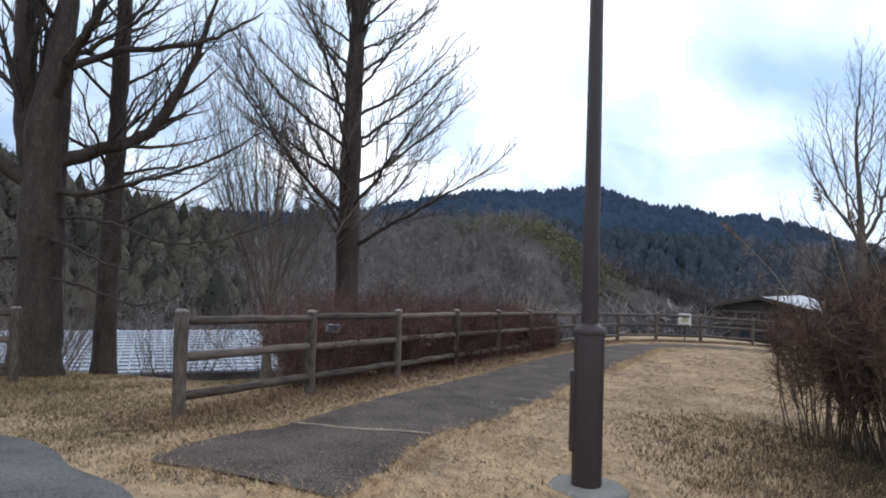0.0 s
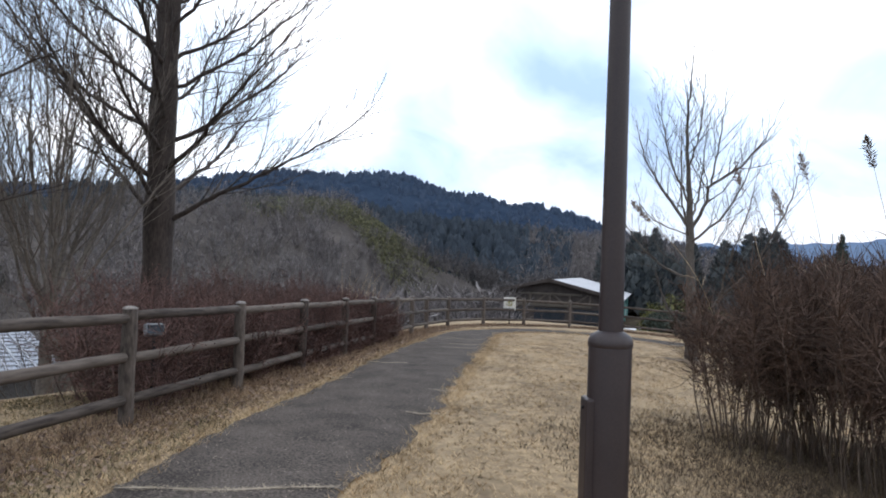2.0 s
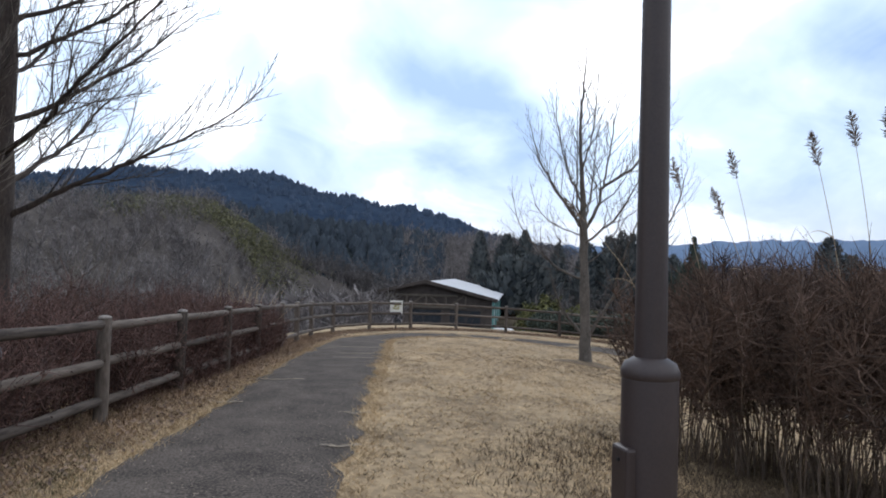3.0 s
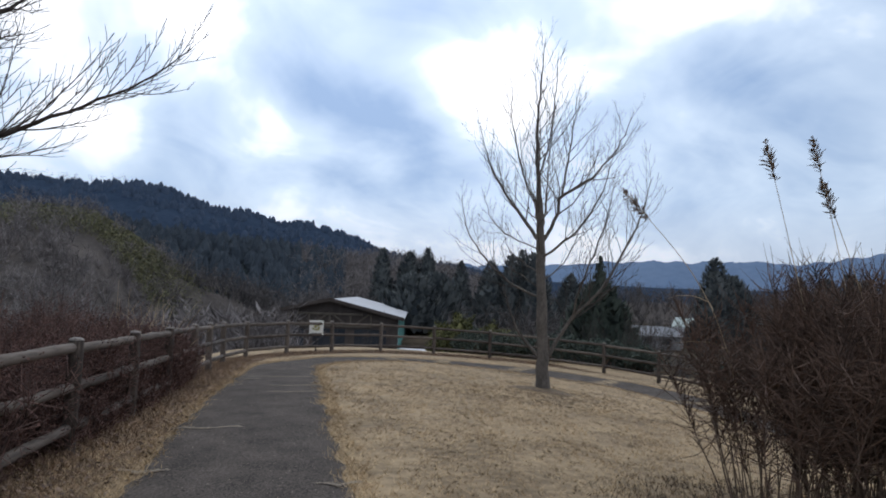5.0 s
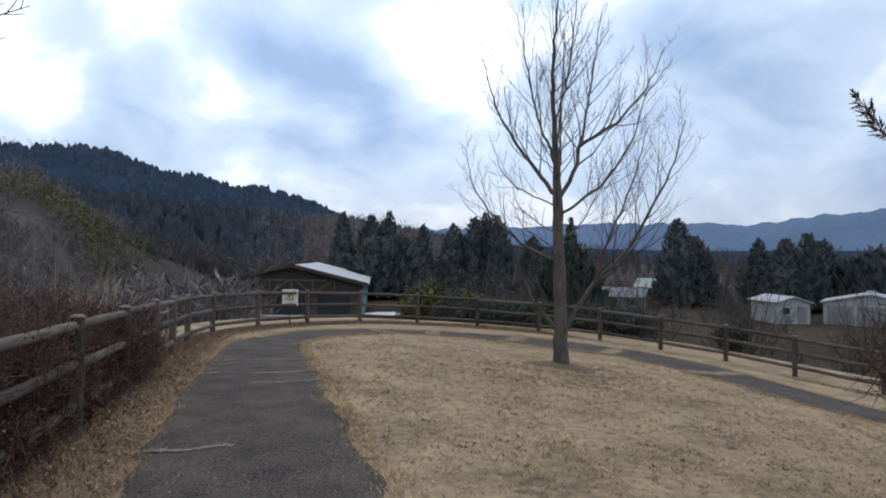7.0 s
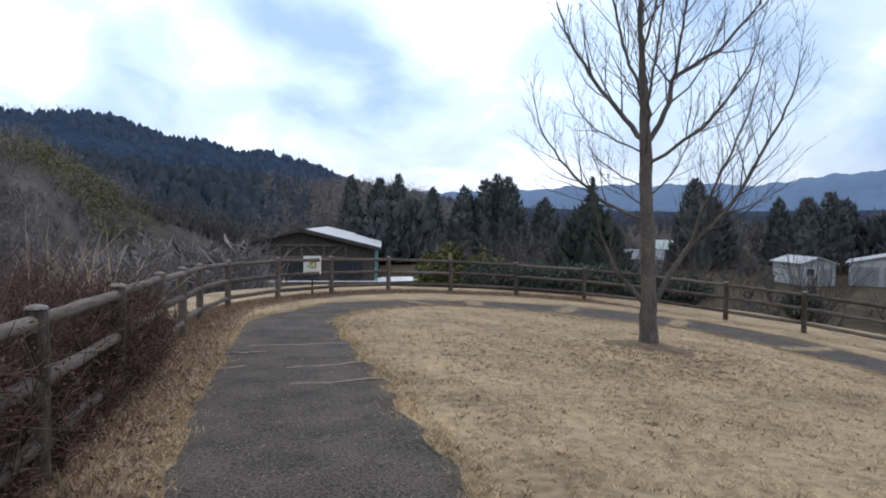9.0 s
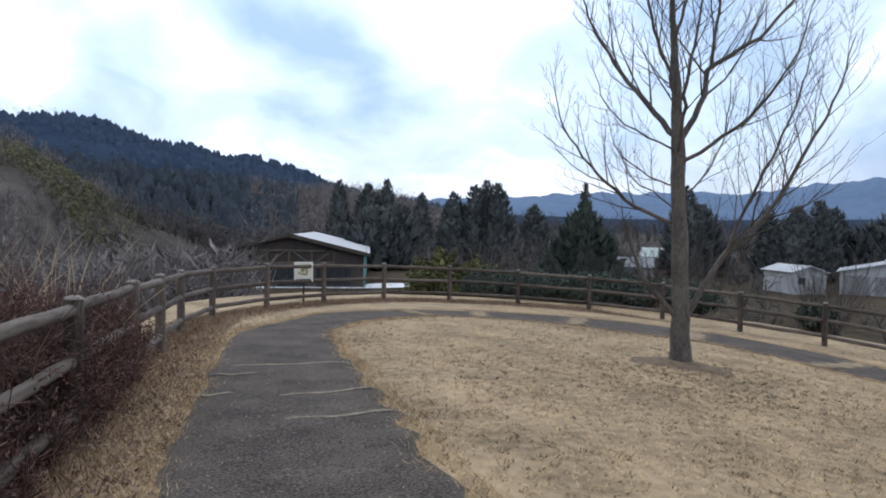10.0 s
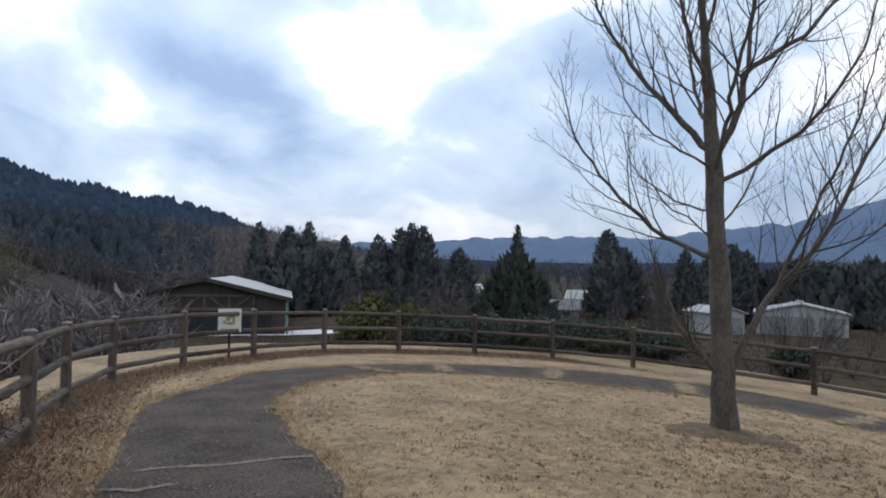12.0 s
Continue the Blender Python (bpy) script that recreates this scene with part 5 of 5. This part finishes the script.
# single conifers along the valley floor
for i, (az, r, el, wide) in enumerate(((29.6, 150, 3.7, 2.4), (32.0, 150, 3.5, 2.8), (33.6, 150, 3.9, 2.9), (34.6, 120, 1.6, 3.8), (32.6, 115, 1.4, 4.2), (36.6, 150, 2.8, 2.6), (39.3, 135, 2.8, 2.4), (41.1, 135, 3.5, 3.0), (42.1, 138, 4.0, 2.6), (43.0, 135, 3.6, 2.9), (46.3, 150, 1.9, 3.4), (58.2, 115, 3.5, 2.6), (59.4, 122, 2.0, 3.0), (64.3, 120, 1.9, 2.4), (66.2, 112, 1.9, 2.2), (67.7, 116, 2.3, 2.4), (68.7, 122, 1.8, 3.0), (72.2, 122, 1.0, 4.6), (74.2, 118, 0.6, 5.6), (77.0, 118, 1.0, 5.2), (80, 118, 0.8, 5.6))):
    x, y = polar(az + 1.9, r)
    evergreen(x, y, 1.1 + r * math.tan(radians(el)), wide * (1.55 + 0.25 * math.sin(i * 2.3)), 900 + i, "dark pointed conifer on the valley floor, greyed for haze", VALLEY_Z, 28, 32, HAZE_CONIFER)


def far_bare(name, spots, label, mat, seed):
    """Leafless trees far off: a few forked stems and a haze of twigs each."""
    rng = np.random.default_rng(seed)
    kinds = []
    for _ in range(5):
        lines = []
        for i in range(7):
            a = i * 2.4 + rng.random()
            b = bent(rng, (0, 0, 0.02 * i), (math.cos(a) * 0.5, math.sin(a) * 0.5, 1), rng.uniform(0.6, 1.0), 4, 0.2, 0.12)
            lines.append((b, taper(0.016, 0.004, 5)))
            for _ in range(11):
                q = b[rng.integers(1, 5)]
                w = rng.normal(0, 1, 3) + np.array([0, 0, 0.7])
                lines.append((bent(rng, q, w, rng.uniform(0.14, 0.34), 2, 0.2, 0.15), np.array([0.007, 0.005, 0.003])))
        v, f = tube_arrays([ln for ln in lines if len(ln[0]) == 5], 3)
        tw = np.array([ln[0] for ln in lines if len(ln[0]) == 3])
        e = rng.normal(0, 1, (len(tw), 3))
        e /= np.linalg.norm(e, axis=1)[:, None]
        q = np.stack([tw[:, 0] - e * 0.007, tw[:, 0] + e * 0.007, tw[:, 1] + e * 0.005, tw[:, 2]], 1).reshape(-1, 3)
        kinds.append((v, f, q, np.arange(len(q)).reshape(-1, 4)))
    V, F, base = [], [], 0
    for x, y, z, tall in spots:
        k = kinds[rng.integers(5)]
        a = rng.random() * 6.28
        c, s = math.cos(a), math.sin(a)
        for v, f in ((k[0], k[1]), (k[2], k[3])):
            q = v * tall
            V.append(np.column_stack([q[:, 0] * c - q[:, 1] * s + x, q[:, 0] * s + q[:, 1] * c + y, q[:, 2] + z]))
            F.append(f + base)
            base += len(v)
    tagged(new(name, mesh_of(name, np.concatenate(V), np.concatenate(F), mat)), label, "woodland", kind="stuff")


spots = []
for k in range(720):
    az, r = (r9.uniform(-45, 22), r9.uniform(48, 118)) if k < 440 else (r9.uniform(-14, 16), r9.uniform(58, 118))
    x, y = polar(az, r)
    if abs(x - 46) < 18 and abs(y - 92) < 24:
        continue
    spots.append((x, y, zat(x, y) - 0.2, r9.uniform(2.2, 4.6)))
far_bare("bare_thicket", spots, "grey-brown leafless thicket on the near hillside", HILL_TWIG, 1)
spots = []
for _ in range(700):
    az, r = r9.uniform(14, 88), r9.uniform(48, 170)
    x, y = polar(az, r)
    if (abs(x - 46) < 18 and abs(y - 92) < 24) or (r < 92 and az > 60 and r9.random() < 0.75) or (12 < az < 38 and r < 100):
        continue
    spots.append((x, y, zat(x, y) - 0.2, r9.uniform(2.5, 6.5) * (1 if az < 50 else 0.62)))
for _ in range(130):
    x, y = polar(r9.uniform(20, 37), r9.uniform(122, 168))
    spots.append((x, y, zat(x, y) - 0.2, r9.uniform(4, 7)))
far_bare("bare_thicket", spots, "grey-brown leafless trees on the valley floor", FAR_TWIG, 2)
spots = []
for _ in range(80):
    az, r = r9.uniform(11, 23.5), r9.uniform(46, 62)
    x, y = polar(az, r)
    spots.append((x, y, zat(x, y) - 0.2, r9.uniform(4.2, 6.3)))
far_bare("bare_thicket", spots, "grey-brown leafless thicket before the barn", HILL_TWIG, 6)

spots = []
for _ in range(420):
    az, r = r9.uniform(24, 44), r9.uniform(150, 310)
    x, y = polar(az, r)
    spots.append((x, y, zat(x, y) - 0.2, r9.uniform(6, 9.5)))
far_bare("bare_thicket", spots, "grey-brown leafless wood below the mountain", HILL_TWIG, 5)
spots = []
for _ in range(340):
    az, r = r9.uniform(34, 88), r9.uniform(165, 320)
    x, y = polar(az, r)
    spots.append((x, y, zat(x, y) - 0.2, r9.uniform(5, 9)))
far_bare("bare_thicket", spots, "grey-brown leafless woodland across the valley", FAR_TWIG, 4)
spots = []
for az in (3.7, 4.2, 4.9, 6.1, 6.7, 8.3, 9.1, 9.7, 10.6, 33.0):
    x, y = polar(az, 762 if az < 20 else 300)
    spots.append((x, y, zat(x, y) - 1, 13 if az < 20 else 9))
far_bare("ridge_trees", spots, "round leafless trees along the mountain ridge, blued for haze", HAZE_TREE, 3)

# bamboo on the near hill's shoulder
n = 16000
az = r9.normal(11.4, 2.2, n)
az = np.where(r9.random(n) < 0.35, r9.normal(5.0, 3.2, n), az)
r = r9.uniform(96, 116, n)
x, y = polar(az, r)
z = height(x, y) + r9.uniform(0.1, 2.2, n) ** 1.0
p = np.column_stack([x, y, z])
d = r9.normal(0, 1, (n, 3))
d /= np.linalg.norm(d, axis=1)[:, None]
e = np.cross(d, r9.normal(0, 1, (n, 3)))
e /= np.linalg.norm(e, axis=1)[:, None]
s = r9.uniform(0.12, 0.32, n)[:, None]
v = np.stack([p - d * s, p + e * s * 0.3, p + d * s, p - e * s * 0.3], 1).reshape(-1, 3)
tagged(new("bamboo_grove", mesh_of("bamboo_grove", v, np.arange(n * 4).reshape(-1, 4), BAMBOO)), "yellow-green bamboo on the hill shoulder", "bamboo", kind="stuff")


# ---- buildings in the valley ----
def gabled(name, origin, turn, wide, deep, eave, ridge, wall_mat, roof_mat, label, over=0.5, cat="building", base=VALLEY_Z):
    """Walls, end gables and a two-sided roof of real thickness. The gable faces -y before the turn."""
    root = thing(name, pose(origin[0], origin[1], base, 0, 0, turn), label, cat)
    w = wide / 2
    bm = bmesh.new()
    pts = [(-w, 0, -0.3), (w, 0, -0.3), (w, 0, eave), (0, 0, ridge), (-w, 0, eave)]
    a = [bm.verts.new(q) for q in pts]
    b = [bm.verts.new((q[0], deep, q[2])) for q in pts]
    bm.faces.new(a), bm.faces.new(list(reversed(b)))
    for k in range(5):
        bm.faces.new((a[k], b[k], b[(k + 1) % 5], a[(k + 1) % 5]))
    bmesh.ops.recalc_face_normals(bm, faces=bm.faces)
    part("wall", bm, wall_mat, root)
    slope = math.atan2(ridge - eave, w)
    ln = w / math.cos(slope) + over
    for side in (-1, 1):
        bm = bmesh.new()
        box(bm, (ln, deep + 2 * over, 0.12), (ln / 2, deep / 2, 0.07), 0.02)
        bmesh.ops.transform(bm, matrix=Matrix.Translation((0, 0, ridge)) @ (Matrix.Rotation(math.pi, 4, "Z") if side < 0 else Matrix.Identity(4)) @ Matrix.Translation((0, -deep if side < 0 else 0, 0)) @ Matrix.Rotation(slope, 4, "Y"), verts=bm.verts)
        part("roof", bm, roof_mat, root, "ribbed metal roof slope")
    return root


def fixed_box(name, root, size, at, mat, label=""):
    bm = bmesh.new()
    box(bm, size, at, min(size) * 0.15)
    return part(name, bm, mat, root, label)


barn = gabled("barn", (37.9, 80.3), -34.5, 14.6, 31, 3.1, 4.7, DARK_WOOD, PALE_ROOF, "dark timber barn with a pale metal roof", 0.7)
barn.scale = (1.18, 1.18, 1.28)
for side in (-1, 1):
    bm = bmesh.new()
    box(bm, (8.3, 0.12, 0.34), (side * 3.93, -0.77, 3.93), 0.02, Matrix.Rotation(side * math.atan2(1.6, 7.3), 4, "Y"))
    part("fascia", bm, DARK_WOOD, barn, "dark timber fascia board")
fixed_box("tie_beam", barn, (9.0, 0.2, 0.26), (0, -0.11, 2.2), TIMBER, "bare timber beam")
fixed_box("tie_beam", barn, (7.0, 0.2, 0.22), (0, -0.11, 3.35), TIMBER, "bare timber beam")
for x in (-4.4, -2.2, 0, 2.2, 4.4):
    fixed_box("gable_post", barn, (0.2, 0.18, 1.2), (x, -0.10, 2.78), TIMBER, "bare timber post")
for x, a in ((-3.3, 35), (-1.1, -35), (1.1, 35), (3.3, -35)):
    bm = bmesh.new()
    box(bm, (2.3, 0.16, 0.18), (x, -0.12, 2.78), 0.02, Matrix.Rotation(radians(a), 4, "Y"))
    part("brace", bm, TIMBER, barn, "slanting bare timber brace")
# solid dark panels on the wall stand in for shade inside open bays
for k in range(3):
    fixed_box("bay_panel", barn, (3.4, 0.08, 1.9), (-4.4 + k * 4.4, -0.03, 0.95), GLASS_DARK, "dark panel standing in for an open bay's shade")
for k in range(5):
    fixed_box("corner_post", barn, (0.2, 0.2, 3.0), (7.5, -0.2 + k * 7.6, 1.5), TEAL, "teal painted post")
fixed_box("side_panel", barn, (0.08, 28, 1.6), (7.36, 15, 0.9), WHITE_WALL, "white side panel")

shed = gabled("shed", (86.0, 41.0), -67 + 30, 3.4, 5.0, 2.1, 2.65, WHITE_WALL, PALE_ROOF, "white metal garage with a pale gabled roof", 0.25)
shed.scale = (1.25, 1.25, 1.25)
fixed_box("door", shed, (0.9, 0.06, 1.7), (0.9, -0.04, 0.85), GREY_WALL, "grey sheet door")
fixed_box("window", shed, (0.7, 0.06, 0.6), (-0.8, -0.04, 1.3), GLASS_DARK)
shed = gabled("shed", (91.5, 34.3), -74, 7.4, 7.0, 2.1, 2.95, WHITE_WALL, PALE_ROOF, "long white metal garage with a roof vent", 0.25)
shed.scale = (1.35, 1.35, 1.3)
fixed_box("roof_vent", shed, (0.7, 0.7, 0.4), (0, 3.4, 3.05), PALE_ROOF, "square roof vent")
for x in (-2.4, 0, 2.4):
    fixed_box("shutter", shed, (2.0, 0.06, 1.8), (x, -0.04, 0.9), GREY_WALL, "grey roller shutter")
house = gabled("farmhouse", polar(63.0, 125), -61 + 85, 7, 13, 2.8, 4.2, BROWN_WALL, GREEN_ROOF, "long low brown farmhouse with a pale green roof", 0.4, "house")
for k in range(4):
    fixed_box("window", house, (0.06, 1.4, 1.0), (-3.55, 2 + k * 3, 1.5), GLASS_DARK)
    fixed_box("window", house, (0.06, 1.4, 1.0), (3.55, 2 + k * 3, 1.5), GLASS_DARK)
house = gabled("farmhouse", polar(57.6, 105), -56 + 85, 6, 9, 2.0, 3.2, GREY_WALL, DARK_TILE, "low grey farm building with a grey tiled roof", 0.4, "house")
for k in range(3):
    fixed_box("window", house, (0.06, 1.2, 0.9), (-3.05, 1.8 + k * 2.7, 1.2), GLASS_DARK)
house = gabled("farmhouse", polar(51.0, 150), -20, 8, 11, 3.0, 4.6, WHITE_WALL, ROOF_TILE, "distant pale farmhouse among trees", 0.4, "house")
for k in range(3):
    fixed_box("window", house, (1.3, 0.06, 1.0), (-2.6 + k * 2.6, -0.04, 1.6), GLASS_DARK)

# white yard by the barn, and the road beyond it
def yard(name, outline, mat, label):
    q = smooth_line(outline + [outline[0]], 1.2)[:-1]
    bm = bmesh.new()
    vs = [bm.verts.new((x, y, zat(x, y) + 0.05)) for x, y in q]
    f = bm.faces.new(vs)
    if f.normal.z < 0:
        f.normal_flip()
    bmesh.ops.triangulate(bm, faces=bm.faces)
    me = bpy.data.meshes.new(name)
    bm.to_mesh(me)
    bm.free()
    me.materials.append(mat)
    tagged(new(name, me), label, "yard", kind="structure")


yard("yard", [(22, 88), (30, 82.5), (38, 78.5), (45, 74), (51, 73), (53, 77), (49, 79), (45, 77.5), (38, 81.5), (32, 85), (25, 92)], GRAVEL, "white gravel yard round the barn")


# ---- roofed shed below the bank ----
def ribbed_roof(x, y, z, turn, wide, deep, drop):
    root = thing("low_shed", pose(x, y, z, 0, 0, turn), "low shed with a blue-grey patterned roof below the bank", "building")
    pitch = math.atan2(drop, deep)
    bm = bmesh.new()
    box(bm, (wide, deep, 0.08), (0, 0, 0), 0.01, Matrix.Rotation(pitch, 4, "X"))
    part("roof_deck", bm, ROOF_TILE, root)
    rib = bmesh.new()
    box(rib, (0.05, deep, 0.05), (0, 0, 0.055))
    me = bpy.data.meshes.new("roof_rib")
    rib.to_mesh(me)
    rib.free()
    me.materials.append(PALE_ROOF)
    for k in range(int(wide / 0.33)):
        o = child(new("roof_rib", me), root)
        o.matrix_local = Matrix.Rotation(pitch, 4, "X") @ Matrix.Translation((-wide / 2 + 0.2 + k * 0.33, 0, 0))
    bar = bmesh.new()
    box(bar, (wide, 0.045, 0.045), (0, 0, 0.06))
    me = bpy.data.meshes.new("roof_lath")
    bar.to_mesh(me)
    bar.free()
    me.materials.append(PALE_ROOF)
    for k in range(int(deep / 0.55)):
        o = child(new("roof_lath", me), root)
        o.matrix_local = Matrix.Rotation(pitch, 4, "X") @ Matrix.Translation((0, -deep / 2 + 0.3 + k * 0.55, 0))
    h = z - zat(x, y) + 0.6
    bm = bmesh.new()
    box(bm, (wide - 0.8, deep - 1.0, h), (0, 0, -h / 2 - 0.25))
    part("wall", bm, GREY_WALL, root, "plain grey wall")


ribbed_roof(-10.6, 22.2, -1.6, 24, 9.4, 7.5, 0.55)
